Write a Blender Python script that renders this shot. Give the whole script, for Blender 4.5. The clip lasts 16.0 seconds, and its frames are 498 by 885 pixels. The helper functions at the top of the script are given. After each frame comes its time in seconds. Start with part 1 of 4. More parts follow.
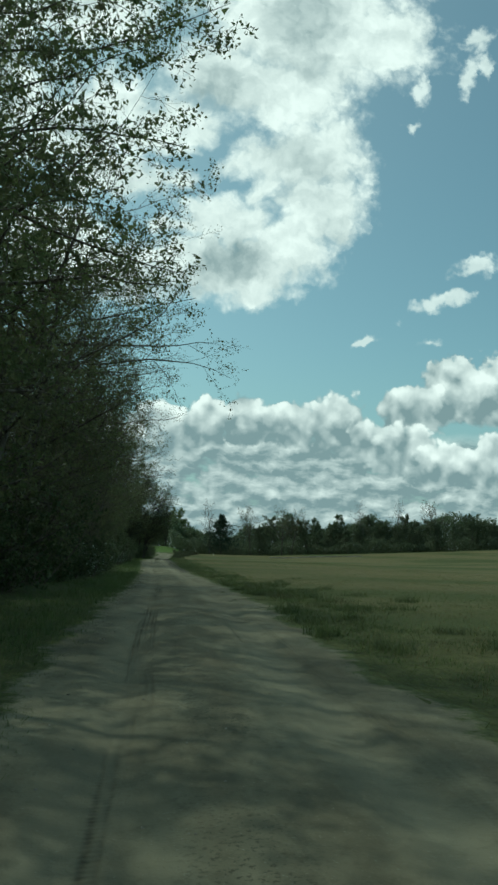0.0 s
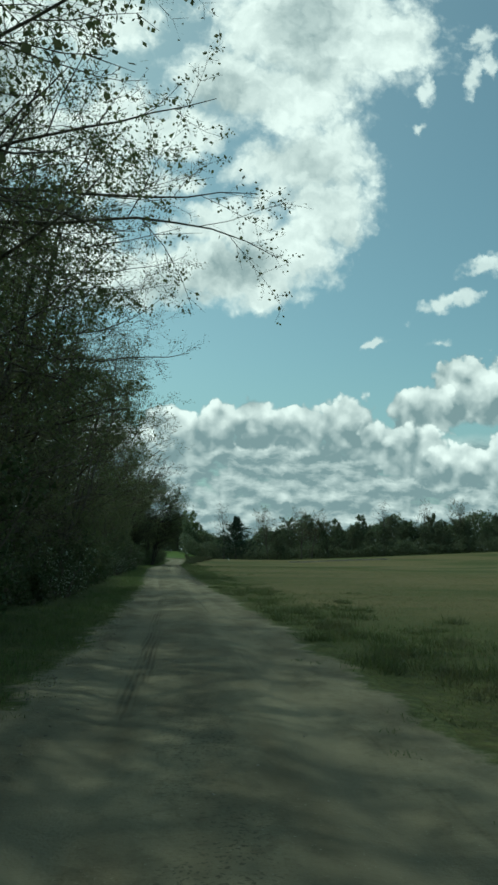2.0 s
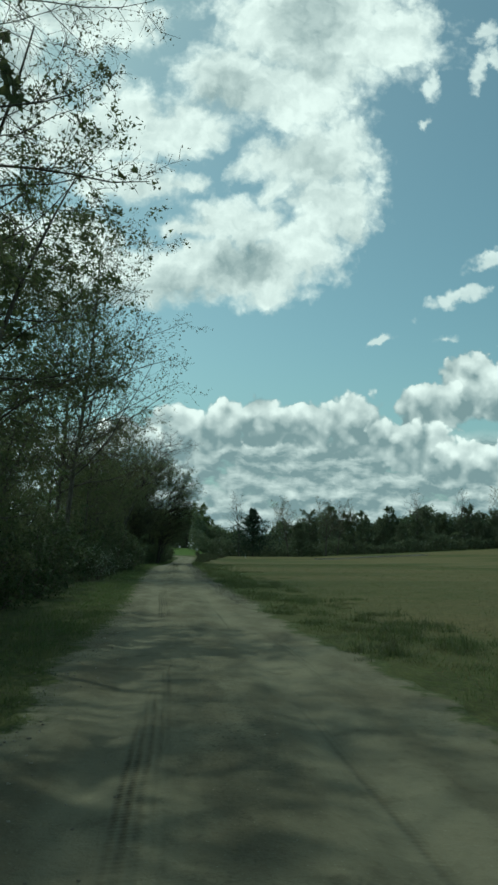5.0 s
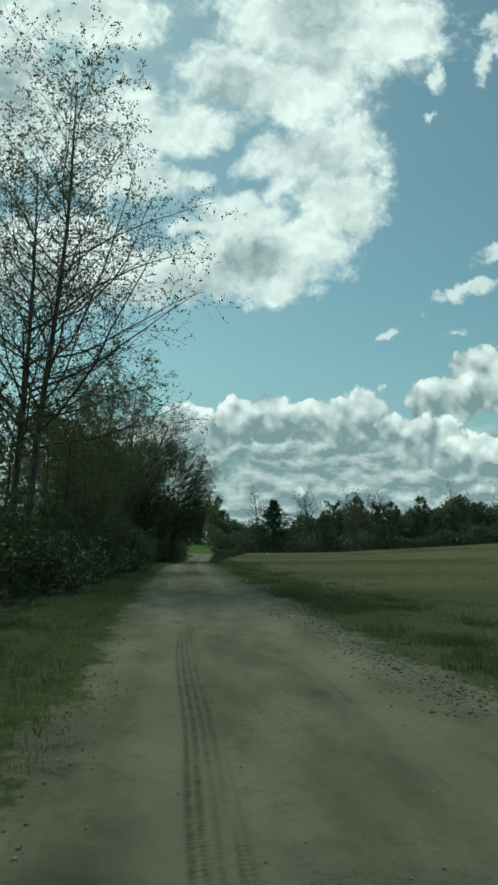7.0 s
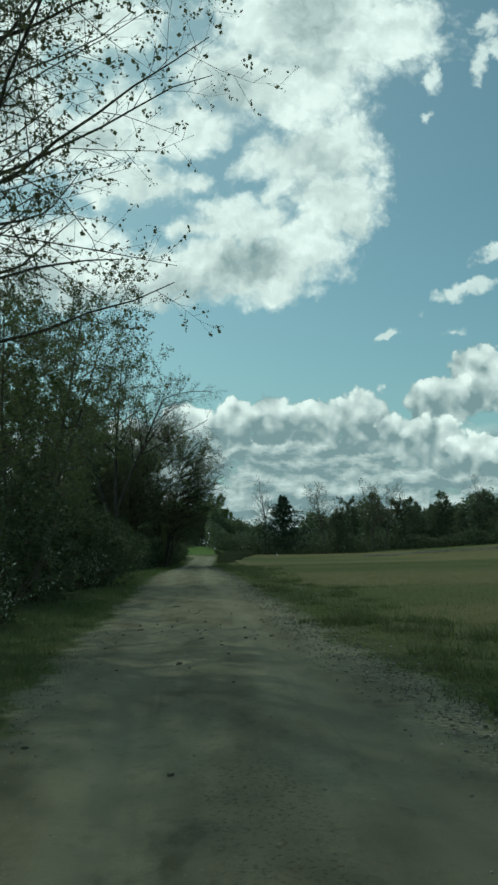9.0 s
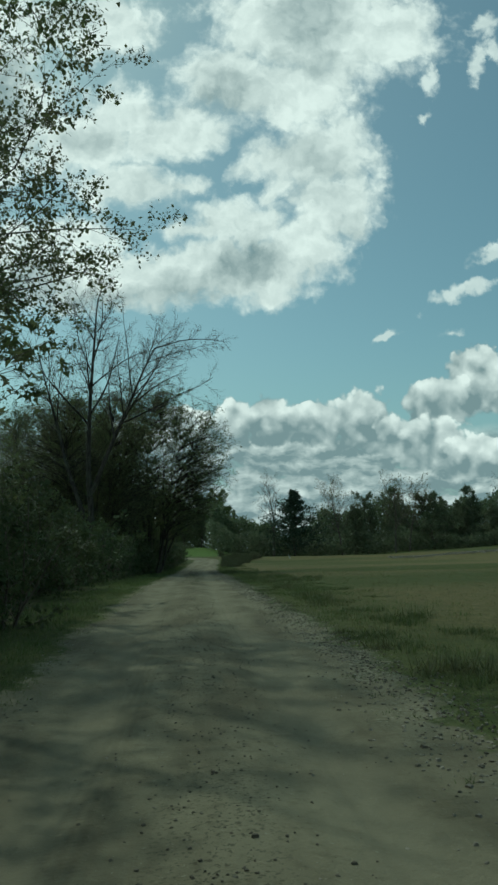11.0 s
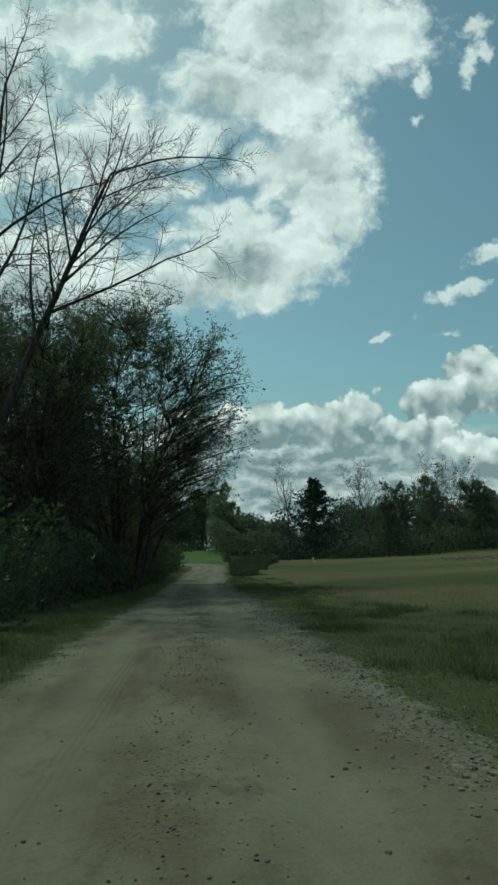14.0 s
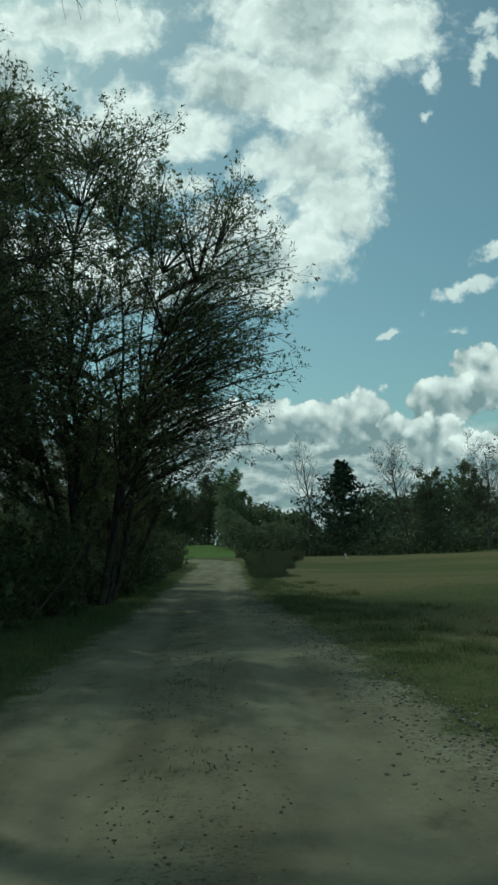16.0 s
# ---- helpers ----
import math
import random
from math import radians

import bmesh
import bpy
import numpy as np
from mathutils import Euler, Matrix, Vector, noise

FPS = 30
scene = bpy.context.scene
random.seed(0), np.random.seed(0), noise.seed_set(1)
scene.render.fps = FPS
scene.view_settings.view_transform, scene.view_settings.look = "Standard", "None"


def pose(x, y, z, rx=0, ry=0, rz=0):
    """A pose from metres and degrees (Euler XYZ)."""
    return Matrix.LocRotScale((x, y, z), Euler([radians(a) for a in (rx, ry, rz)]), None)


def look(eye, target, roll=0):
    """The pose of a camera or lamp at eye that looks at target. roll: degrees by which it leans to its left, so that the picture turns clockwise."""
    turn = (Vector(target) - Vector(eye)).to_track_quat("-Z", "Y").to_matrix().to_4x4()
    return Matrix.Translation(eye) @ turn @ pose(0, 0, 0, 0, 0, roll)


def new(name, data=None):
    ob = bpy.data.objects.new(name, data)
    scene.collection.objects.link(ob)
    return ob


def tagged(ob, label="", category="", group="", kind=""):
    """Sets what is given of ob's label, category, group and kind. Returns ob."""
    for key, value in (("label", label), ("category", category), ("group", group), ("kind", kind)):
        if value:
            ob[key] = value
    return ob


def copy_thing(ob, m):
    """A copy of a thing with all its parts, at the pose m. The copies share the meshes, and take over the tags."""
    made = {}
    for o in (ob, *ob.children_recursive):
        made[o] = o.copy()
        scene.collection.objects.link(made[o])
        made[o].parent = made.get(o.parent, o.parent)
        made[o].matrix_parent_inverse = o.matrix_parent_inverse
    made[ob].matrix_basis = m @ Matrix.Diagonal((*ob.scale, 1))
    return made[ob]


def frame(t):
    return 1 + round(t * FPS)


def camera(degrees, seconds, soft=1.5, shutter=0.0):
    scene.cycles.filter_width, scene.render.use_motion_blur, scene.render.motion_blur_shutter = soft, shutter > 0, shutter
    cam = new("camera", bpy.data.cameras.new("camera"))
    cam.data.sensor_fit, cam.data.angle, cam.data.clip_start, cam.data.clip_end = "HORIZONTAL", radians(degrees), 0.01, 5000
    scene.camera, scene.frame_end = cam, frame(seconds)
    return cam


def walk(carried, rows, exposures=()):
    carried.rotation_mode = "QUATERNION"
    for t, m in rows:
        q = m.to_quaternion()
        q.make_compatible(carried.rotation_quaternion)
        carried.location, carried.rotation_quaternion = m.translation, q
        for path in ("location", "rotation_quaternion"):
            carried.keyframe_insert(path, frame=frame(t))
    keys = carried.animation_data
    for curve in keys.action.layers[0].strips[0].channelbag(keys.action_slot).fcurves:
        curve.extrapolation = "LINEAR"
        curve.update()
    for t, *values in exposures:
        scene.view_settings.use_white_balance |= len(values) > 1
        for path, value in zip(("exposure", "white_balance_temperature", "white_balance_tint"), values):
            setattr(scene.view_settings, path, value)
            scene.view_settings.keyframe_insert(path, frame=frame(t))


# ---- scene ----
cam = camera(37.74, 16.0, soft=2.7)
PATH = [
    (0.0, look((-0.000, 0.000, 1.300), (1.180, 9.813, 2.823), 1.59)),
    (0.5, look((0.102, 3.222, 1.330), (1.252, 13.037, 2.855), 1.45)),
    (1.0, look((0.234, 6.530, 1.362), (1.332, 16.343, 2.947), 1.32)),
    (1.5, look((0.307, 9.762, 1.392), (1.383, 19.576, 2.978), 1.03)),
    (2.0, look((0.347, 13.133, 1.424), (1.382, 22.954, 2.996), 0.75)),
    (2.5, look((0.373, 16.573, 1.457), (1.383, 26.395, 3.043), 0.79)),
    (3.0, look((0.427, 20.157, 1.435), (1.438, 29.981, 3.009), 0.79)),
    (3.5, look((0.472, 23.426, 1.381), (1.477, 33.251, 2.949), 0.61)),
    (4.0, look((0.484, 26.860, 1.324), (1.480, 36.688, 2.883), 0.59)),
    (6.5, look((-0.130, 46.473, 1.120), (0.681, 56.324, 2.635), -0.20)),
    (7.0, look((-0.162, 50.317, 1.100), (0.642, 60.171, 2.603), -0.42)),
    (7.5, look((-0.154, 53.950, 1.081), (0.648, 63.804, 2.581), -0.59)),
    (8.0, look((-0.152, 57.591, 1.115), (0.644, 67.442, 2.642), -0.80)),
    (8.5, look((-0.166, 61.130, 1.150), (0.634, 70.978, 2.689), -0.96)),
    (9.0, look((-0.148, 65.170, 1.189), (0.658, 75.020, 2.712), -0.93)),
    (11.5, look((-0.162, 85.391, 1.265), (0.682, 95.233, 2.820), -1.30)),
    (12.0, look((-0.142, 89.248, 1.268), (0.698, 99.088, 2.836), -1.62)),
    (12.5, look((-0.097, 93.032, 1.299), (0.746, 102.870, 2.880), -1.59)),
    (13.0, look((-0.070, 96.861, 1.337), (0.784, 106.697, 2.927), -1.71)),
    (13.5, look((-0.030, 100.597, 1.373), (0.834, 110.431, 2.967), -1.77)),
    (14.0, look((0.042, 104.232, 1.409), (0.901, 114.068, 2.995), -1.93)),
    (14.5, look((0.074, 108.000, 1.447), (0.937, 117.834, 3.042), -2.07)),
    (15.0, look((0.109, 111.776, 1.433), (0.953, 121.614, 3.015), -2.06)),
    (15.5, look((0.123, 115.556, 1.419), (0.913, 125.406, 2.957), -1.65)),
    (16.0, look((0.084, 119.424, 1.405), (0.856, 129.274, 2.944), -1.49)),
]
walk(cam, PATH, [(0.0, 0.08, 5740, -13.0), (4.0, 0.05, 5740, -13.0), (9.0, 0.0, 5740, -13.0), (12.0, -0.14, 5740, -13.0), (14.0, -0.13, 5740, -13.0), (16.0, -0.07, 5740, -13.0)])

# ---- world: sky with broken cloud, one sun ----
SUN_AZ, SUN_EL = radians(-37.0), radians(53.0)
to_sun = Vector((math.sin(SUN_AZ) * math.cos(SUN_EL), math.cos(SUN_AZ) * math.cos(SUN_EL), math.sin(SUN_EL)))
sun_data = bpy.data.lights.new("sun", "SUN")
sun_data.energy, sun_data.angle, sun_data.color = 1.27, radians(0.8), (1.0, 0.95, 0.82)
sun = new("sun", sun_data)
sun.matrix_world = look(to_sun * 300, (0, 0, 0))


class Nodes:
    """Short hand for building node trees."""

    def __init__(self, tree):
        self.tree = tree
        tree.nodes.clear()

    def add(self, kind, **settings):
        node = self.tree.nodes.new(kind)
        inputs = settings.pop("ins", {})
        for key, value in settings.items():
            setattr(node, key, value)
        for key, value in inputs.items():
            self.feed(node, key, value)
        return node

    def feed(self, node, key, value):
        socket = node.inputs[key]
        if isinstance(value, bpy.types.NodeSocket):
            self.tree.links.new(value, socket)
        else:
            socket.default_value = value

    def math(self, op, a, b=0.0, c=0.0, clamp=False):
        node = self.add("ShaderNodeMath", operation=op, use_clamp=clamp)
        for i, v in enumerate((a, b, c)):
            self.feed(node, i, v)
        return node.outputs[0]

    def vec(self, op, a, b=(0, 0, 0)):
        node = self.add("ShaderNodeVectorMath", operation=op)
        self.feed(node, 0, a)
        self.feed(node, 1, b)
        return node.outputs["Value"] if op in ("DOT_PRODUCT", "LENGTH") else node.outputs[0]

    def scaled(self, a, s):
        node = self.add("ShaderNodeVectorMath", operation="SCALE")
        self.feed(node, 0, a)
        self.feed(node, "Scale", s)
        return node.outputs[0]

    def noise(self, vector, scale, detail=4.0, rough=0.55, color=False):
        node = self.add("ShaderNodeTexNoise", ins={"Vector": vector, "Scale": scale, "Detail": detail, "Roughness": rough})
        return node.outputs["Color"] if color else node.outputs["Fac"]

    def ramp(self, value, lo, hi, a=0.0, b=1.0, smooth=True):
        node = self.add("ShaderNodeMapRange", interpolation_type="SMOOTHSTEP" if smooth else "LINEAR")
        for i, v in enumerate((value, lo, hi, a, b)):
            self.feed(node, i, v)
        return node.outputs[0]

    def mix(self, fac, a, b, blend="MIX"):
        node = self.add("ShaderNodeMix", data_type="RGBA", blend_type=blend)
        self.feed(node, 0, fac)
        self.feed(node, 6, a if isinstance(a, bpy.types.NodeSocket) else (*a, 1.0))
        self.feed(node, 7, b if isinstance(b, bpy.types.NodeSocket) else (*b, 1.0))
        return node.outputs[2]


world = bpy.data.worlds.new("sky")
scene.world = world
world.use_nodes = True
W = Nodes(world.node_tree)
way = W.vec("NORMALIZE", W.add("ShaderNodeTexCoord").outputs["Generated"])
sky = W.add("ShaderNodeTexSky", sky_type="NISHITA", sun_disc=False, sun_elevation=SUN_EL, sun_rotation=SUN_AZ % (2 * math.pi),
            air_density=1.0, dust_density=1.2, ozone_density=2.0).outputs[0]
# a chart of the sky ahead: u to the right and v up, as tangents from the middle of the road's far end
RIGHT, AHEAD, UP = (0.9968, -0.0784, -0.0166), (0.0800, 0.9848, 0.1540), (0.0042, -0.1548, 0.9879)
ahead = W.vec("DOT_PRODUCT", way, AHEAD)
safe = W.math("MAXIMUM", ahead, 0.25)
u = W.math("DIVIDE", W.vec("DOT_PRODUCT", way, RIGHT), safe)
v = W.math("DIVIDE", W.vec("DOT_PRODUCT", way, UP), safe)
chart = W.add("ShaderNodeCombineXYZ", ins={0: u, 1: v, 2: ahead}).outputs[0]
# billowing edges: the chart is warped by coarse, fine and finest noise
warp1 = W.vec("SUBTRACT", W.noise(chart, 10.0, 2.0, 0.5, color=True), (0.5, 0.5, 0.5))
warp2 = W.vec("SUBTRACT", W.noise(chart, 36.0, 5.0, 0.62, color=True), (0.5, 0.5, 0.5))
tall = W.ramp(v, 0.08, 0.20)
bent = W.vec("ADD", chart, W.vec("ADD", W.scaled(warp1, W.math("MULTIPLY_ADD", tall, 0.036, 0.012)), W.scaled(warp2, W.math("MULTIPLY_ADD", tall, 0.016, 0.016))))


def oval(at, cu, cv, a, b, slope=0.0):
    """1 in the middle of an oval, 0 on its rim, less outside."""
    gap = W.vec("SUBTRACT", at, (cu, cv, 0))
    du, dv = W.vec("DOT_PRODUCT", gap, (1 / a, 0, 0)), W.vec("DOT_PRODUCT", gap, (-slope / b, 1 / b, 0))
    return W.math("SUBTRACT", 1.0, W.math("SQRT", W.math("ADD", W.math("MULTIPLY", du, du), W.math("MULTIPLY", dv, dv))))


def puffs(at, scale):
    node = W.add("ShaderNodeTexVoronoi", feature="SMOOTH_F1", voronoi_dimensions="2D", ins={"Vector": at, "Scale": scale, "Smoothness": 0.6, "Detail": 2.0, "Roughness": 0.6})
    return W.math("SUBTRACT", 0.42, node.outputs["Distance"])


billow = W.math("SUBTRACT", W.noise(chart, 20.0, 8.0, 0.62), 0.5)
soft = W.math("SUBTRACT", W.noise(chart, 7.0, 5.0, 0.55), 0.5)
puff = puffs(bent, 30.0)
wide_facing = W.math("SUBTRACT", puffs(bent, 15.0), puffs(W.vec("ADD", bent, (-0.008, 0.018, 0)), 15.0))
facing = W.math("SUBTRACT", puff, puffs(W.vec("ADD", bent, (-0.005, 0.011, 0)), 30.0))
here = W.noise(bent, 13.0, 7.0, 0.6)
relief = W.math("SUBTRACT", here, W.noise(W.vec("ADD", bent, (-0.008, 0.018, 0)), 13.0, 7.0, 0.6))

# the high broken mass: ovals of cloud, the blue gaps in it, and its grey undersides
MASS = (
    (-0.109, 0.429, 0.085, 0.047), (-0.156, 0.352, 0.085, 0.031), (-0.060, 0.300, 0.060, 0.030),     (0.092, 0.569, 0.167, 0.085), (0.201, 0.565, 0.066, 0.048), (0.061, 0.480, 0.109, 0.054), (0.112, 0.398, 0.074, 0.062),
    (0.123, 0.325, 0.068, 0.051), (0.088, 0.267, 0.056, 0.053), (0.022, 0.236, 0.081, 0.045), (-0.047, 0.240, 0.093, 0.047),
    (-0.133, 0.228, 0.101, 0.043), (-0.226, 0.228, 0.093, 0.048), (-0.319, 0.243, 0.101, 0.062), (-0.001, 0.298, 0.066, 0.035),
    (-0.226, 0.414, 0.101, 0.048), (-0.326, 0.468, 0.085, 0.101), (-0.160, 0.460, 0.070, 0.040), (-0.032, 0.507, 0.066, 0.050),
    (-0.202, 0.573, 0.085, 0.047), (-0.295, 0.573, 0.062, 0.039), (-0.082, 0.356, 0.033, 0.016), (-0.233, 0.282, 0.070, 0.028),
    (0.022, 0.375, 0.047, 0.047),
)
GAPS = (
    (-0.071, 0.381, 0.036, 0.016), (-0.007, 0.352, 0.028, 0.020), (-0.113, 0.315, 0.043, 0.014), (-0.183, 0.319, 0.031, 0.014),
    (-0.319, 0.338, 0.035, 0.012), (-0.082, 0.573, 0.035, 0.027), (-0.116, 0.511, 0.020, 0.033), (-0.271, 0.521, 0.023, 0.026),
)
SHADES = (
    (0.084, 0.581, 0.048, 0.048, 0.75), (-0.032, 0.485, 0.033, 0.023, 0.6), (0.063, 0.402, 0.040, 0.023, 0.45), (0.003, 0.245, 0.062, 0.036, 0.95),
    (0.100, 0.352, 0.039, 0.031, 0.35), (-0.330, 0.480, 0.043, 0.070, 1), (-0.218, 0.418, 0.047, 0.019, 0.5), (-0.295, 0.216, 0.070, 0.035, 0.8),
    (-0.164, 0.197, 0.085, 0.020, 0.75), (-0.082, 0.212, 0.047, 0.022, 0.6), (0.112, 0.519, 0.054, 0.025, 0.4), (-0.249, 0.577, 0.047, 0.023, 0.4),
    (0.139, 0.302, 0.023, 0.017, 0.4),
)
mass = None
for row in MASS:
    d = oval(bent, *row)
    mass = d if mass is None else W.math("SMOOTH_MAX", mass, d, 0.22)
for row in GAPS:
    mass = W.math("SMOOTH_MIN", mass, W.math("MULTIPLY_ADD", oval(bent, *row), -0.45, 0.04), 0.25)
mass = W.math("ADD", mass, W.math("ADD", W.math("MULTIPLY", billow, 1.1), W.math("MULTIPLY", W.math("ADD", puff, 0.1), 0.34)))
cover = W.ramp(mass, -0.34, 0.30)
shade = W.math("MULTIPLY", W.ramp(mass, 0.2, 1.2), 0.12)
for *row, much in SHADES:
    shade = W.math("ADD", shade, W.ramp(W.math("ADD", oval(bent, *row), W.math("MULTIPLY", soft, 1.8)), -0.55, 0.65, 0.0, much * 1.12))
shade = W.math("SUBTRACT", shade, W.math("MULTIPLY", relief, 1.7))
shade = W.math("ADD", shade, W.math("SUBTRACT", W.math("MULTIPLY", soft, 0.9), W.math("MULTIPLY", facing, 0.35)))
shade = W.math("SUBTRACT", shade, W.math("MULTIPLY", billow, 0.5))

# small fair-weather clouds and wisps
FAIR = (
    (0.193, 0.146, 0.031, 0.010, 0.45), (0.278, 0.152, 0.031, 0.009, 0.1), (0.290, 0.203, 0.066, 0.017, 0.28), (0.334, 0.263, 0.043, 0.026, 0.3),
    (0.243, 0.447, 0.026, 0.010, 0), (0.253, 0.499, 0.017, 0.033, 0), (0.317, 0.516, 0.022, 0.037, 0.9), (0.325, 0.573, 0.040, 0.028, 0.3),
    (0.344, 0.530, 0.016, 0.023, 0),
)
fair = None
for row in FAIR:
    d = W.math("MULTIPLY", oval(bent, *row), 0.7)
    fair = d if fair is None else W.math("MAXIMUM", fair, d)
fair = W.ramp(W.math("ADD", W.math("ADD", fair, W.math("MULTIPLY", billow, 1.3)), W.math("MULTIPLY", puff, 0.35)), -0.02, 0.42)
cover = W.math("MAXIMUM", cover, W.math("MULTIPLY", fair, 0.82))

# the bank over the horizon: thin tiers low down, and heaps with white tops and flat grey bases in front
flat = W.vec("MULTIPLY", bent, (1.0, 2.5, 0.0))
layer = W.noise(flat, 15.0, 7.0, 0.56)
above = W.noise(W.vec("ADD", flat, (-0.006, 0.026, 0)), 15.0, 7.0, 0.56)
rise = W.vec("DOT_PRODUCT", bent, (0, 1, 0))
low = W.math("MULTIPLY", W.ramp(layer, 0.26, 0.42), W.ramp(rise, 0.030, 0.0))
low_shade = W.math("SUBTRACT", 1.16, W.math("ADD", W.math("MULTIPLY", W.math("SUBTRACT", layer, above), 4.0), W.math("MULTIPLY", facing, 0.4)))
HEAPS = (
    (0.398, 0.100, 0.085, 0.054), (0.325, 0.092, 0.074, 0.048), (0.264, 0.065, 0.056, 0.034), (-0.086, 0.019, 0.062, 0.040),
    (-0.020, 0.033, 0.040, 0.036), (0.030, 0.036, 0.043, 0.034), (0.092, 0.034, 0.051, 0.031), (0.156, 0.040, 0.050, 0.043),
    (0.201, 0.015, 0.037, 0.026), (0.255, 0.007, 0.057, 0.036), (0.317, -0.012, 0.062, 0.029), (0.379, -0.005, 0.054, 0.039),
    (-0.148, -0.005, 0.062, 0.039),
)
for cu, cv, a, b in HEAPS:
    gap = W.vec("SUBTRACT", bent, (cu, cv, 0))
    du, height = W.vec("DOT_PRODUCT", gap, (1 / a, 0, 0)), W.vec("DOT_PRODUCT", gap, (0, 1 / b, 0))
    over = W.math("MAXIMUM", height, 0.0)
    d = W.math("SUBTRACT", 1.0, W.math("SQRT", W.math("ADD", W.math("MULTIPLY", du, du), W.math("MULTIPLY", over, over))))
    d = W.math("MINIMUM", W.math("ADD", d, W.math("MULTIPLY", puff, 0.45)), W.math("MULTIPLY", W.math("ADD", height, W.math("MULTIPLY_ADD", billow, 0.7, 1.25)), 0.7))
    part = W.ramp(W.math("ADD", d, W.math("MULTIPLY", billow, 0.4)), -0.05, 0.16)
    tone = W.math("ADD", W.ramp(W.math("ADD", height, W.math("MULTIPLY", soft, 2.2)), 0.80, -0.70, 0.16, 1.28), W.math("ADD", W.math("MULTIPLY", facing, -0.45), W.math("MULTIPLY", wide_facing, -1.1)))
    tone = W.math("SUBTRACT", tone, W.math("MULTIPLY", relief, 1.5))
    keep = W.math("SUBTRACT", 1.0, part)
    low = W.math("MAXIMUM", low, part)
    low_shade = W.math("ADD", W.math("MULTIPLY", low_shade, keep), W.math("MULTIPLY", tone, part))
down = W.ramp(v, 0.135, 0.165, 1.0, 0.0)
up_high = W.math("SUBTRACT", 1.0, down)
shade = W.math("ADD", W.math("MULTIPLY", shade, up_high), W.math("MULTIPLY", low_shade, down))
cover = W.math("MAXIMUM", W.math("MULTIPLY", cover, W.math("MAXIMUM", up_high, fair)), W.math("MULTIPLY", low, down))
shade = W.math("ADD", W.math("MULTIPLY", shade, W.ramp(fair, 0.0, 0.4, 1.0, 0.0)), W.math("MULTIPLY", W.ramp(fair, 0.0, 0.4), W.math("MINIMUM", shade, 0.1)))

# scattered cloud over the rest of the sky
z = W.math("ADD", W.math("MAXIMUM", W.add("ShaderNodeSeparateXYZ", ins={0: way}).outputs[2], 0.0), 0.18)
dome = W.add("ShaderNodeVectorMath", operation="DIVIDE")
W.feed(dome, 0, way)
W.feed(dome, 1, W.add("ShaderNodeCombineXYZ", ins={0: z, 1: z, 2: z}).outputs[0])
rest = W.ramp(W.noise(dome.outputs[0], 1.7, 6.0, 0.6), 0.50, 0.66)
inview = W.ramp(ahead, 0.70, 0.82)
cover = W.math("ADD", W.math("MULTIPLY", cover, inview), W.math("MULTIPLY", rest, W.math("SUBTRACT", 1.0, inview)))
white = W.mix(W.ramp(shade, -0.3, 1.5, smooth=False), (0.93, 0.91, 0.86), (0.24, 0.30, 0.31))
blue = W.mix(1.0, sky, (0.096, 0.102, 0.0775), "MULTIPLY")
blue = W.mix(W.ramp(v, -0.16, 0.16, 0.65, 0.0), blue, (0.26, 0.375, 0.39))
heaven = W.mix(cover, blue, white)
out = W.add("ShaderNodeBackground", ins={"Color": heaven, "Strength": 1.0})
W.add("ShaderNodeOutputWorld", ins={0: out.outputs[0]})

# ---- materials ----


def material(name):
    m = bpy.data.materials.new(name)
    m.use_nodes = True
    return m, Nodes(m.node_tree)


def finish(m, n, color, rough=0.85, bump=None, strength=0.3, distance=0.02, specular=0.3, leaf=0.0):
    b = n.add("ShaderNodeBsdfPrincipled", ins={"Base Color": color, "Roughness": rough, "Specular IOR Level": specular})
    if bump is not None:
        n.feed(b, "Normal", n.add("ShaderNodeBump", ins={"Height": bump, "Strength": strength, "Distance": distance}).outputs[0])
    shader = b.outputs[0]
    if leaf:
        t = n.add("ShaderNodeBsdfTranslucent", ins={"Color": color})
        shader = n.add("ShaderNodeMixShader", ins={0: leaf, 1: shader, 2: t.outputs[0]}).outputs[0]
    n.add("ShaderNodeOutputMaterial", ins={0: shader})
    return m


def bark_material(name, dark, light):
    m, n = material(name)
    p = n.add("ShaderNodeTexCoord").outputs["Object"]
    a = n.noise(n.vec("MULTIPLY", p, (9, 9, 1.6)), 1.0, 6.0, 0.65)
    b = n.noise(p, 0.9, 3.0)
    c = n.mix(n.ramp(a, 0.35, 0.68), dark, light)
    c = n.mix(n.ramp(b, 0.5, 0.75, 0.0, 0.45), c, (0.11, 0.12, 0.08))
    return finish(m, n, c, 0.9, a, 0.6, 0.03)


def leaf_material(name, low, high, dry, leaf=0.35):
    m, n = material(name)
    r = n.add("ShaderNodeNewGeometry").outputs["Random Per Island"]
    o = n.add("ShaderNodeObjectInfo").outputs["Random"]
    p = n.add("ShaderNodeTexCoord").outputs["Object"]
    c = n.mix(r, low, high)
    c = n.mix(n.ramp(n.noise(p, 0.7, 2.0), 0.45, 0.75, 0.0, 0.6), c, dry)
    c = n.mix(n.math("MULTIPLY", o, 0.3), c, dry)
    return finish(m, n, c, 0.6, leaf=leaf, specular=0.25)


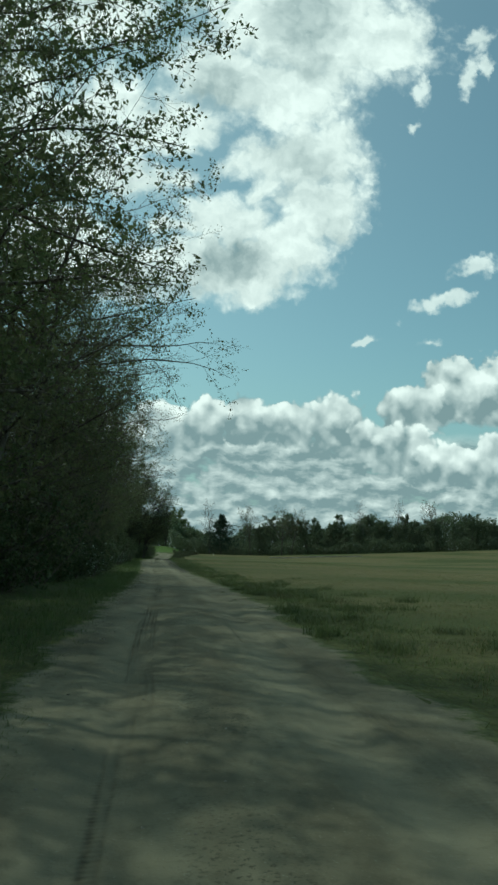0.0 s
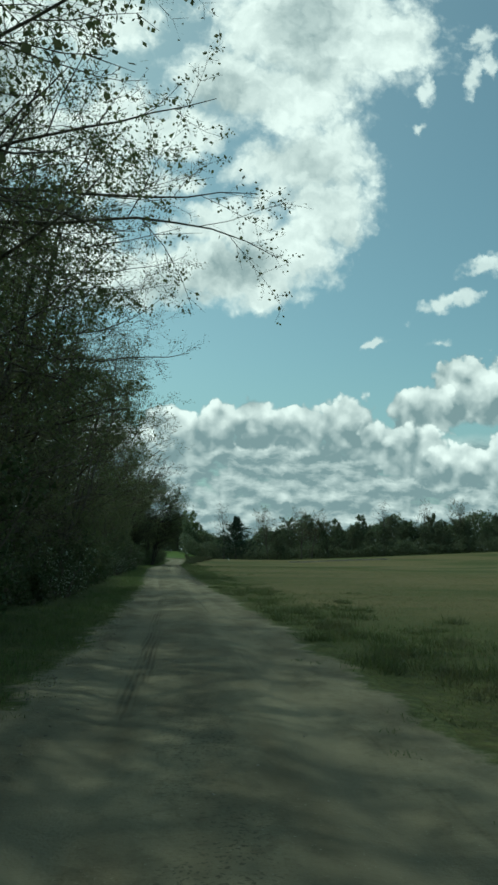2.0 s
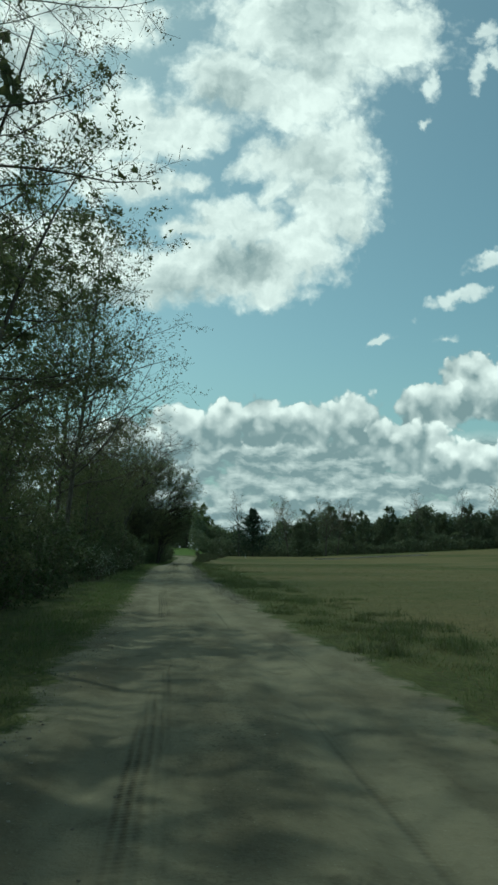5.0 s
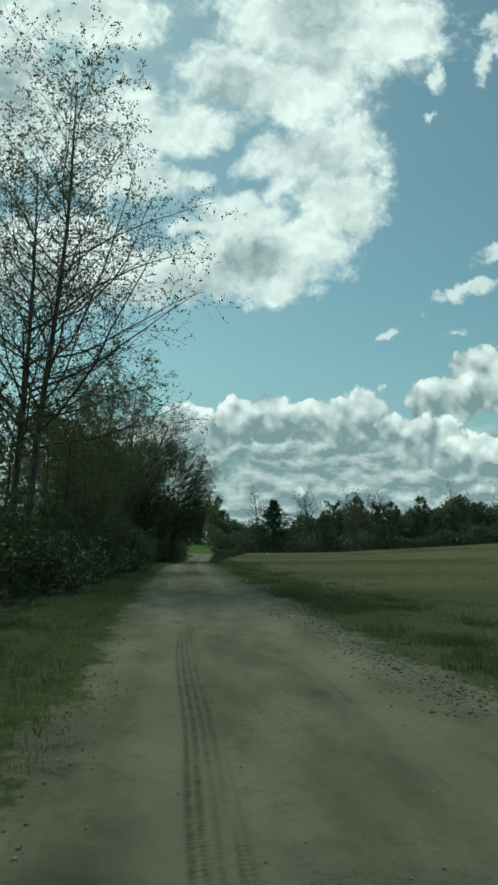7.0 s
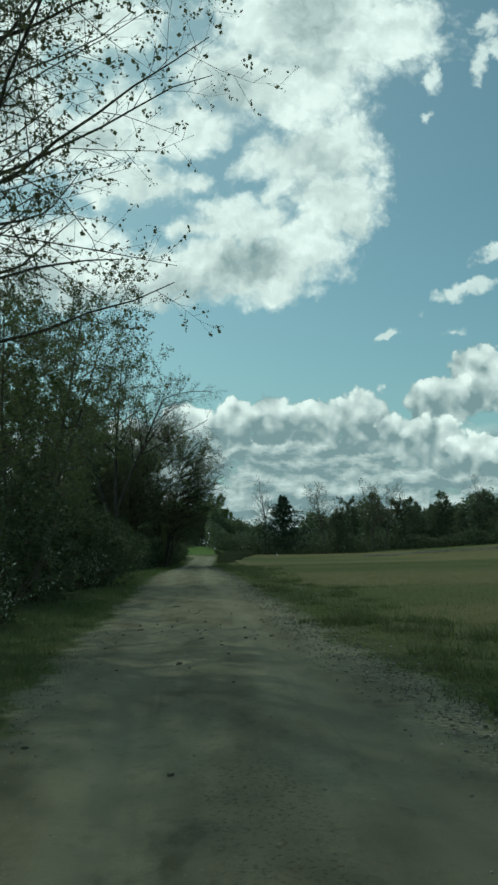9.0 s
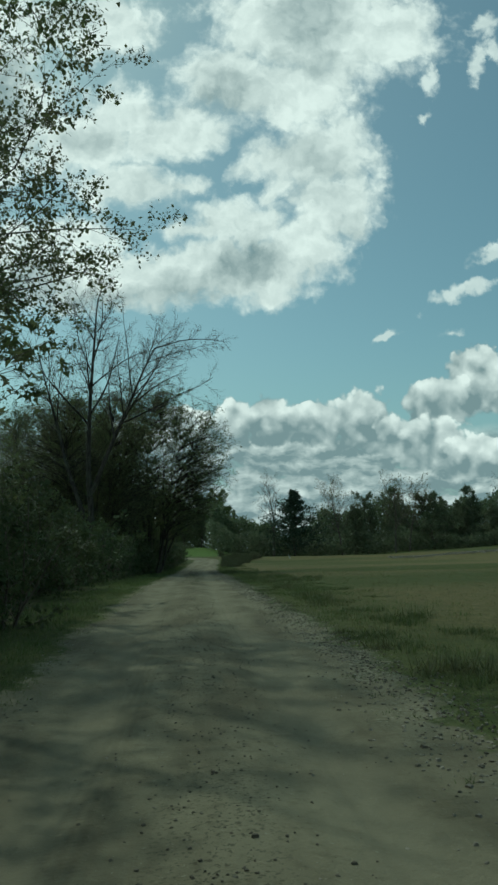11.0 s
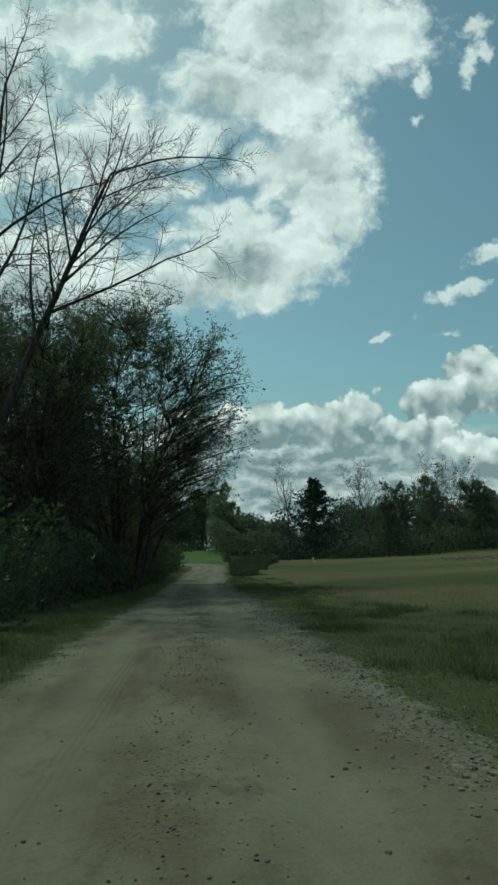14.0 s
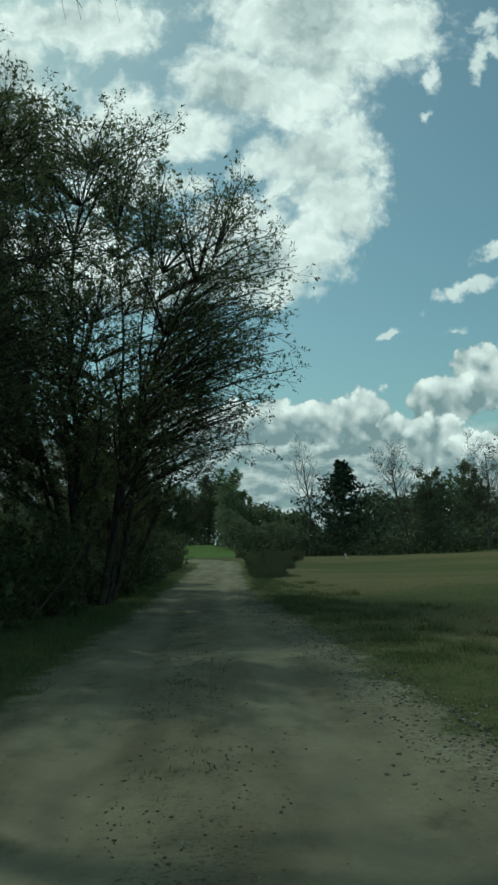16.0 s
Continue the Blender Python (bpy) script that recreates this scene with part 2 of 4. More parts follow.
DARK_BARK = bark_material("dark_bark", (0.022, 0.019, 0.016), (0.075, 0.066, 0.055))
BARK = bark_material("grey_brown_bark", (0.045, 0.038, 0.03), (0.16, 0.14, 0.115))
TWIG = bark_material("twig_bark", (0.075, 0.06, 0.05), (0.17, 0.14, 0.11))
LEAF = leaf_material("spring_leaf", (0.075, 0.11, 0.04), (0.17, 0.20, 0.085), (0.17, 0.145, 0.095), leaf=0.45)
BUD = leaf_material("bud_leaf", (0.10, 0.12, 0.05), (0.17, 0.17, 0.08), (0.17, 0.13, 0.09))
SHRUB_LEAF = leaf_material("shrub_leaf", (0.042, 0.066, 0.026), (0.10, 0.13, 0.052), (0.09, 0.09, 0.05), leaf=0.32)
BLOSSOM = leaf_material("pale_blossom", (0.30, 0.33, 0.24), (0.50, 0.52, 0.42), (0.20, 0.24, 0.13))
FAR_LEAF = leaf_material("wood_leaf", (0.075, 0.11, 0.055), (0.15, 0.185, 0.10), (0.14, 0.135, 0.095), leaf=0.55)
FRESH_LEAF = leaf_material("fresh_leaf", (0.09, 0.14, 0.035), (0.16, 0.21, 0.06), (0.13, 0.15, 0.06))
NEEDLE = leaf_material("conifer_needle", (0.02, 0.04, 0.024), (0.05, 0.08, 0.045), (0.04, 0.06, 0.035), leaf=0.15)
BRAMBLE = leaf_material("bramble_leaf", (0.05, 0.07, 0.03), (0.10, 0.115, 0.052), (0.09, 0.082, 0.05), leaf=0.4)
GREEN_BLADE = leaf_material("green_grass_blade", (0.062, 0.112, 0.03), (0.125, 0.18, 0.06), (0.15, 0.15, 0.065), leaf=0.5)
DRY_BLADE = leaf_material("dry_grass_blade", (0.15, 0.125, 0.06), (0.26, 0.22, 0.115), (0.12, 0.125, 0.05), leaf=0.5)
WEED = leaf_material("weed_leaf", (0.06, 0.09, 0.03), (0.12, 0.155, 0.055), (0.12, 0.105, 0.06), leaf=0.5)


def ground_material():
    m, n = material("meadow_ground")
    p = n.add("ShaderNodeTexCoord").outputs["Object"]
    xyz = n.add("ShaderNodeSeparateXYZ", ins={0: p})
    x, y = xyz.outputs[0], xyz.outputs[1]
    fine = n.noise(p, 5.0, 6.0, 0.65)
    blade = n.noise(n.vec("MULTIPLY", p, (14, 5, 1)), 1.0, 4.0, 0.6)
    mid = n.noise(p, 0.35, 4.0, 0.6)
    wide = n.noise(n.vec("MULTIPLY", p, (0.018, 0.055, 1)), 1.0, 4.0, 0.55)
    dry = n.mix(n.ramp(fine, 0.35, 0.7), (0.12, 0.098, 0.045), (0.20, 0.16, 0.08))
    green = n.mix(n.ramp(blade, 0.35, 0.7), (0.055, 0.070, 0.022), (0.10, 0.108, 0.038))
    patch = n.math("ADD", n.ramp(wide, 0.42, 0.62), n.ramp(mid, 0.5, 0.8, -0.1, 0.45), clamp=True)
    c = n.mix(patch, dry, green)
    # greener along the road, leaf litter under the trees, fresh lawn past the bend
    wob = n.math("ADD", x, n.math("MULTIPLY", n.math("SUBTRACT", mid, 0.5), 6.0))
    c = n.mix(n.ramp(wob, 2.5, 6.5, 0.75, 0.0), c, green)
    litter = n.mix(n.ramp(fine, 0.35, 0.7), (0.06, 0.05, 0.03), (0.14, 0.115, 0.07))
    litter = n.mix(n.ramp(mid, 0.42, 0.6), litter, (0.06, 0.085, 0.025))
    c = n.mix(n.ramp(wob, -5.2, -3.6, 1.0, 0.0), c, litter)
    lawn = n.mix(n.ramp(blade, 0.3, 0.7), (0.07, 0.12, 0.024), (0.12, 0.18, 0.04))
    c = n.mix(n.math("MULTIPLY", n.ramp(y, 186.0, 192.0), n.ramp(wob, 12.0, 7.0)), c, lawn)
    c = n.mix(n.math("MULTIPLY", n.ramp(y, 194.0, 200.0), n.ramp(wob, 8.0, 14.0)), c, green)
    # soil tint that also paints the grass's self-shadow into the ground colour
    soil = n.ramp(n.noise(p, 11.0, 4.0, 0.7), 0.44, 0.62, 0.0, 0.55)
    c = n.mix(n.math("MULTIPLY", soil, n.ramp(x, 30.0, 8.0, 0.25, 1.0)), c, (0.07, 0.062, 0.034))
    c = n.mix(1.0, c, (0.93, 1.0, 0.92), "MULTIPLY")
    return finish(m, n, c, 0.95, n.math("ADD", fine, blade), 0.8, 0.06, 0.1)


def road_material():
    m, n = material("sandy_dirt")
    p = n.add("ShaderNodeTexCoord").outputs["Object"]
    across = n.add("ShaderNodeAttribute", attribute_name="across").outputs["Fac"]
    grit = n.noise(p, 42.0, 3.0, 0.7)
    fine = n.noise(p, 9.0, 5.0, 0.65)
    mid = n.noise(n.vec("MULTIPLY", p, (1.3, 0.45, 1)), 1.0, 5.0, 0.6)
    wide = n.noise(p, 0.16, 3.0, 0.5)
    c = n.mix(n.ramp(mid, 0.32, 0.7), (0.145, 0.122, 0.084), (0.25, 0.217, 0.155))
    c = n.mix(n.ramp(fine, 0.5, 0.72, 0.0, 0.5), c, (0.12, 0.10, 0.068))
    c = n.mix(n.ramp(grit, 0.62, 0.74, 0.0, 0.6), c, (0.36, 0.33, 0.27))
    c = n.mix(n.ramp(grit, 0.36, 0.28, 0.0, 0.55), c, (0.10, 0.088, 0.062))
    # wheel tracks: smooth packed bands, with broken tread marks along the nearer one
    wander = n.math("ADD", across, n.math("MULTIPLY", n.math("SUBTRACT", wide, 0.5), 0.12))
    track = n.math("MAXIMUM", n.ramp(n.math("ABSOLUTE", n.math("SUBTRACT", wander, -0.95)), 0.1, 0.34, 1.0, 0.0),
                   n.ramp(n.math("ABSOLUTE", n.math("SUBTRACT", wander, 0.75)), 0.1, 0.36, 1.0, 0.0))
    c = n.mix(n.math("MULTIPLY", track, 0.4), c, (0.26, 0.225, 0.165))
    tread = n.ramp(n.math("ABSOLUTE", n.math("SUBTRACT", wander, -0.72)), 0.10, 0.19, 1.3, 0.0)
    tread = n.math("MAXIMUM", tread, n.ramp(n.math("ABSOLUTE", n.math("SUBTRACT", wander, 0.62)), 0.02, 0.06, 0.7, 0.0))
    tread = n.math("MAXIMUM", tread, n.ramp(n.math("ABSOLUTE", n.math("SUBTRACT", wander, 1.15)), 0.03, 0.1, 0.7, 0.0))
    broken = n.ramp(n.noise(n.vec("MULTIPLY", p, (2.0, 0.12, 1)), 1.0, 4.0, 0.6), 0.45, 0.60)
    bars = n.math("ADD", n.math("MULTIPLY", n.math("SINE", n.math("MULTIPLY", n.add("ShaderNodeSeparateXYZ", ins={0: p}).outputs[1], 130.0)), 0.12), 0.55)
    bars = n.math("ADD", bars, n.math("MULTIPLY", n.math("SINE", n.math("MULTIPLY", wander, 95.0)), 0.25))
    press = n.math("MULTIPLY", n.math("MULTIPLY", n.math("MULTIPLY", tread, broken), bars), n.ramp(n.add("ShaderNodeSeparateXYZ", ins={0: p}).outputs[1], 52.0, 72.0, 1.0, 0.3))
    c = n.mix(n.math("MULTIPLY", press, n.ramp(fine, 0.35, 0.65, 1.0, 0.45)), c, (0.075, 0.065, 0.045))
    # random darker mottling of the sand
    dark_mottle = n.ramp(n.noise(n.vec("MULTIPLY", p, (1.6, 1.1, 1)), 1.0, 6.0, 0.68), 0.56, 0.72, 0.0, 0.65)
    c = n.mix(dark_mottle, c, (0.10, 0.085, 0.058))
    edge = n.add("ShaderNodeAttribute", attribute_name="margin").outputs["Fac"]
    ragged = n.math("ADD", edge, n.math("MULTIPLY", n.math("SUBTRACT", n.noise(p, 2.6, 6.0, 0.7), 0.5), 0.5))
    c = n.mix(n.ramp(ragged, 0.80, 0.88), c, n.mix(n.ramp(fine, 0.4, 0.65), (0.065, 0.075, 0.026), (0.115, 0.12, 0.045)))
    stony = n.ramp(n.noise(p, 34.0, 3.0, 0.65), 0.54, 0.63)
    strip = n.math("MULTIPLY", n.ramp(n.math("ABSOLUTE", n.math("SUBTRACT", wander, -0.1)), 0.15, 0.45, 1.0, 0.0), n.ramp(n.noise(p, 0.5, 3.0), 0.4, 0.6))
    c = n.mix(n.math("MULTIPLY", n.math("MULTIPLY", stony, strip), 0.75), c, (0.075, 0.066, 0.045))
    band = n.math("MULTIPLY", n.ramp(ragged, 0.52, 0.72), n.ramp(across, 0.2, 0.6))
    band = n.math("MULTIPLY", band, n.math("MULTIPLY", n.ramp(n.noise(p, 0.9, 4.0, 0.6), 0.40, 0.58), n.ramp(n.add("ShaderNodeSeparateXYZ", ins={0: p}).outputs[1], 45.0, 60.0, 0.15, 1.0)))
    c = n.mix(n.math("MULTIPLY", band, n.ramp(n.noise(p, 27.0, 3.0, 0.6), 0.53, 0.61, 0.0, 0.6)), c, (0.36, 0.33, 0.275))
    c = n.mix(n.math("MULTIPLY", band, n.ramp(n.noise(p, 19.0, 4.0, 0.65), 0.50, 0.42, 0.0, 0.7)), c, (0.08, 0.073, 0.045))
    c = n.mix(1.0, c, (0.92, 0.98, 0.90), "MULTIPLY")
    h = n.math("ADD", n.math("ADD", n.math("MULTIPLY", grit, 0.5), fine), n.math("MULTIPLY", press, -0.8))
    return finish(m, n, c, 0.95, h, 0.7, 0.03, 0.15)


def stone_material(name, a, b):
    m, n = material(name)
    r = n.add("ShaderNodeNewGeometry").outputs["Random Per Island"]
    p = n.add("ShaderNodeTexCoord").outputs["Object"]
    f = n.noise(p, 30.0, 4.0)
    c = n.mix(r, a, b)
    c = n.mix(n.ramp(f, 0.45, 0.7, 0.0, 0.4), c, (0.12, 0.10, 0.075))
    return finish(m, n, c, 0.9, f, 0.5, 0.01)


GROUND, ROAD = ground_material(), road_material()
GRAVEL = stone_material("pale_gravel", (0.13, 0.115, 0.088), (0.32, 0.29, 0.23))
CLOD = stone_material("dark_clod", (0.075, 0.064, 0.046), (0.14, 0.12, 0.088))
m, n = material("weathered_white_paint")
pos = n.add("ShaderNodeTexCoord").outputs["Object"]
WHITE = finish(m, n, n.mix(n.ramp(n.noise(pos, 20.0, 4.0), 0.5, 0.7), (0.78, 0.77, 0.72), (0.45, 0.42, 0.35)), 0.7)

# ---- mesh helpers ----


def mesh_of(name, verts, faces, mat, smooth=False):
    """One mesh from an array of points and arrays of faces, each with its own number of corners."""
    me = bpy.data.meshes.new(name)
    verts = np.asarray(verts, dtype=np.float32).reshape(-1, 3)
    faces = [np.asarray(f, dtype=np.int32) for f in faces if len(f)]
    loops = np.concatenate([f.ravel() for f in faces])
    sizes = np.concatenate([np.full(len(f), f.shape[1], dtype=np.int32) for f in faces])
    me.vertices.add(len(verts))
    me.vertices.foreach_set("co", verts.ravel())
    me.loops.add(len(loops))
    me.loops.foreach_set("vertex_index", loops)
    me.polygons.add(len(sizes))
    me.polygons.foreach_set("loop_start", np.concatenate([[0], np.cumsum(sizes)[:-1]]).astype(np.int32))
    me.polygons.foreach_set("use_smooth", np.full(len(sizes), smooth))
    me.update(calc_edges=True)
    me.materials.append(mat)
    return me


def child(name, me, parent, label=""):
    ob = new(name, me)
    ob.parent = parent
    return tagged(ob, label)


def unit(a):
    return a / np.maximum(np.linalg.norm(a, axis=-1, keepdims=True), 1e-9)


def tubes(branches, sides):
    """Tapered tubes round polylines of (points, radii)."""
    vs, fs, at = [], [], 0
    ang = np.arange(sides) * 2 * math.pi / sides
    for pts, rad in branches:
        d = unit(pts[-1] - pts[0])
        a = unit(np.cross(d, (0.31, 0.87, 0.38) if abs(d[2]) > 0.8 else (0, 0, 1.0)))
        b = np.cross(d, a)
        ring = np.cos(ang)[:, None] * a + np.sin(ang)[:, None] * b
        v = pts[:, None, :] + rad[:, None, None] * ring[None]
        k = len(pts)
        i = np.arange(k - 1)[:, None] * sides + np.arange(sides)[None]
        j = np.arange(k - 1)[:, None] * sides + (np.arange(sides)[None] + 1) % sides
        fs.append((np.stack([i, j, j + sides, i + sides], -1).reshape(-1, 4)) + at)
        vs.append(v.reshape(-1, 3))
        at += k * sides
    return np.concatenate(vs), np.concatenate(fs)


def join(parts):
    vs, fs, at = [], [], 0
    for v, f in parts:
        vs.append(v)
        fs.append(f + at)
        at += len(v)
    return np.concatenate(vs), fs


def leaf_quads(rng, centres, size, spread=0.35, flat=0.0):
    """One pointed four-cornered leaf at each centre, turned at random."""
    k = len(centres)
    d = unit(rng.normal(size=(k, 3)) * (1, 1, 1 - flat))
    s = unit(np.cross(d, rng.normal(size=(k, 3))))
    ln = size * (1 + spread * rng.normal(size=(k, 1))).clip(0.4, 2.0)
    w = ln * rng.uniform(0.28, 0.45, (k, 1))
    v = np.stack([centres, centres + d * ln * 0.5 + s * w, centres + d * ln, centres + d * ln * 0.5 - s * w], 1).reshape(-1, 3)
    return v, np.arange(4 * k).reshape(-1, 4)


def leaf_tris(rng, centres, size, spread=0.35):
    """One three-cornered leaf at each centre, for thick foliage."""
    k = len(centres)
    d = unit(rng.normal(size=(k, 3)))
    s = unit(np.cross(d, rng.normal(size=(k, 3))))
    ln = size * (1 + spread * rng.normal(size=(k, 1))).clip(0.4, 2.0)
    v = np.stack([centres - s * ln * 0.34, centres + s * ln * 0.34, centres + d * ln], 1).reshape(-1, 3)
    return v, np.arange(3 * k).reshape(-1, 3)


def slivers(rng, branches, least=0.0045):
    """The finest twigs: one thin tapering blade of wood each."""
    a = np.array([b[0][0] for b in branches])
    e = np.array([b[0][-1] for b in branches])
    r = np.array([b[1][0] for b in branches])[:, None]
    s = unit(np.cross(e - a, rng.normal(size=a.shape))) * np.maximum(r, least)
    v = np.stack([a - s, a + s, e + s * 0.45, e - s * 0.45], 1).reshape(-1, 3)
    return v, np.arange(4 * len(a)).reshape(-1, 4)


def shoot(rng, p, d, length, r, steps, wander, up, tip=0.25):
    pts = [np.array(p, dtype=float)]
    d = np.array(d, dtype=float)
    for _ in range(steps):
        d = unit(d + rng.normal(0, wander, 3) + np.array((0, 0, up)))
        pts.append(pts[-1] + d * length / steps)
    return np.array(pts), r * np.linspace(1, tip, steps + 1)


def offspring(rng, parents, count, start, angle, length, ratio, steps, wander, up, lean=(0, 0, 0), tip=0.25, taper=0.5):
    """Side shoots of a set of branches; length is a share of the parent's, shorter towards its end."""
    made = []
    for pts, rad in parents:
        total = np.linalg.norm(np.diff(pts, axis=0), axis=1).sum()
        turn = rng.uniform(0, 6.28)
        for i in range(count):
            t = start + (0.98 - start) * (i + rng.uniform(0.1, 0.9)) / count
            k = min(int(t * (len(pts) - 1)), len(pts) - 2)
            f = t * (len(pts) - 1) - k
            p = pts[k] * (1 - f) + pts[k + 1] * f
            r = rad[k] * (1 - f) + rad[k + 1] * f
            d = unit(pts[k + 1] - pts[k])
            a = unit(np.cross(d, (0.2, 0.3, 1.0) if abs(d[2]) < 0.9 else (1.0, 0.2, 0)))
            b = np.cross(d, a)
            turn += 2.4 + rng.normal(0, 0.35)
            side = math.cos(turn) * a + math.sin(turn) * b
            an = radians(angle * rng.uniform(0.75, 1.25))
            way = unit(d * math.cos(an) + side * math.sin(an) + np.array(lean))
            ln = total * length * rng.uniform(0.7, 1.25) * (1 - taper * (t - start) / (1 - start + 1e-6))
            made.append(shoot(rng, p, way, ln, max(r * ratio, 0.004), steps, wander, up, tip))
    return made


def along(rng, branches, per, jitter, lo=0.2):
    """Points strewn along branches, for leaves."""
    out = []
    for pts, _ in branches:
        t = rng.uniform(lo, 1.0, per) * (len(pts) - 1)
        k = np.minimum(t.astype(int), len(pts) - 2)
        f = (t - k)[:, None]
        out.append(pts[k] * (1 - f) + pts[k + 1] * f)
    c = np.concatenate(out)
    return c + rng.normal(0, jitter, c.shape)


def thing(name, label, category, group="", kind=""):
    return tagged(new(name), label, category, group, kind)


def dress(root, rng, trunk, limb, side, twig, leaves, leaf_size, bark, leaf_mat, up, lean, twig_length, split=False, twig_angle=45, tri=False, length=0.42, least=0.005, tuft=0.2):
    """Clothe a trunk and its limbs with side branches, twigs and young leaves."""
    br = offspring(rng, limb, side, 0.12, 52, length, 0.5, 3, 0.17, up, lean, 0.3)
    tw = offspring(rng, br, twig, 0.08, twig_angle, twig_length, 0.55, 1, 0.16, up, (0, 0, 0), 0.4)
    if split:
        for t in trunk:
            v, f = tubes([t], 10)
            child("trunk", mesh_of("trunk", v, [f], bark, True), root)
        for b in limb:
            v, f = tubes([b], 6)
            child("limb", mesh_of("limb", v, [f], bark, True), root)
    else:
        v, f = join([tubes(trunk, 8), tubes(limb, 4)])
        child("trunk", mesh_of("trunk", v, f, bark, True), root)
    v, f = join([tubes(br, 3), slivers(rng, tw, least)])
    tagged(child("brushwood", mesh_of("brushwood", v, f, TWIG), root, "fine bare twigs"), kind="stuff")
    if leaves:
        v, f = (leaf_tris if tri else leaf_quads)(rng, along(rng, tw, leaves, 0.06 if tuft < 0.3 else 0.035, tuft), leaf_size)
        tagged(child("foliage", mesh_of("foliage", v, [f], leaf_mat), root, "small young spring leaves"), kind="stuff")
    return root


def hedge_tree(seed, height, label, leaves=6, leaf_size=0.075, limbs=34, spread=0.46, lean=(0.08, 0, 0), stems=1, bark=None, leaf_mat=None,
               first=0.08, angle=70, girth=0.014, twig=9, side=8, up=0.012, name="tree", twig_length=0.40, split=False, tilt=0.2, curl=0.03, taper=0.3,
               tri=False, sway=0.06, length=0.42, clear=True, over=(), tuft=0.2):
    """A twiggy broadleaf tree: stems with limbs, side branches with twigs, and young leaves."""
    rng = np.random.default_rng(seed)
    root = thing(name, label, "tree", "roadside trees")
    trunk = []
    for i in range(stems):
        a = rng.uniform(0, 6.28)
        o = 0.0 if stems == 1 else tilt * rng.uniform(0.4, 1.2)
        h = height * (1.0 if i == 0 else rng.uniform(0.7, 0.98))
        trunk.append(shoot(rng, (0.4 * math.cos(a) * (stems > 1), 0.4 * math.sin(a) * (stems > 1), -0.15),
                           (o * math.cos(a) + lean[0], o * math.sin(a), 1), h, height * girth * (1 if stems == 1 else 0.7), 10, sway, 0.05, 0.12))
    limb = offspring(rng, trunk, max(5, limbs // stems), first, angle, spread, 0.45, 7, 0.14, up + curl, lean, 0.2, taper)
    for q, (pts, rad) in enumerate(limb):
        reach = float(np.hypot(*(pts[-1] - pts[0])[:2]))
        free = 1.9 + max(0.0, min(pts[:, 2].min(), pts[-1, 2]) - 2.4) * 0.95
        if clear and reach > free:
            limb[q] = (pts[0] + (pts - pts[0]) * (free / reach), rad)
    for z, way_out, far, droop in over:
        limb.append(shoot(rng, (0, 0, z), way_out, far, 0.06, 9, 0.10, droop, 0.15))
    return dress(root, rng, trunk, limb, side, twig, leaves, leaf_size, bark or BARK, leaf_mat or LEAF, up, lean, twig_length, split, tri=tri, length=length, tuft=tuft)


def bare_giant(seed, label):
    """A tall bare tree that forks low into an upright stem and two that lean out to the sides."""
    rng = np.random.default_rng(seed)
    root = thing("tree", label, "tree", "roadside trees")
    main = shoot(rng, (0, 0, -0.2), (-0.02, 0, 1), 17.5, 0.24, 12, 0.035, 0.03, 0.2)
    right = shoot(rng, main[0][4] * (1, 1, 0.92), (0.50, -0.1, 1), 10.5, 0.17, 9, 0.04, 0.0, 0.22)
    left = shoot(rng, main[0][2], (-0.48, 0.1, 1), 13.0, 0.17, 9, 0.05, 0.05, 0.2)
    trunk = [main, right, left]
    limb = offspring(rng, [main], 11, 0.55, 36, 0.36, 0.6, 6, 0.08, 0.05, (0, 0, 0), 0.2, 0.45)
    limb += offspring(rng, [right], 12, 0.35, 36, 0.62, 0.6, 6, 0.08, 0.0, (0.16, 0, -0.02), 0.2, 0.4)
    limb += offspring(rng, [left], 7, 0.5, 36, 0.42, 0.6, 6, 0.08, 0.05, (0, 0, 0), 0.2, 0.4)
    limb.append(shoot(rng, main[0][-1], (0.2, 0, 1), 4.5, 0.05, 5, 0.08, 0.04, 0.2))
    limb.append(shoot(rng, right[0][-1], (0.75, 0, 0.25), 5.0, 0.045, 6, 0.07, -0.03, 0.2))
    return dress(root, rng, trunk, limb, 12, 20, 0, 0.1, DARK_BARK, LEAF, 0.02, (0.02, 0, 0), 0.45, True, 42, least=0.007)


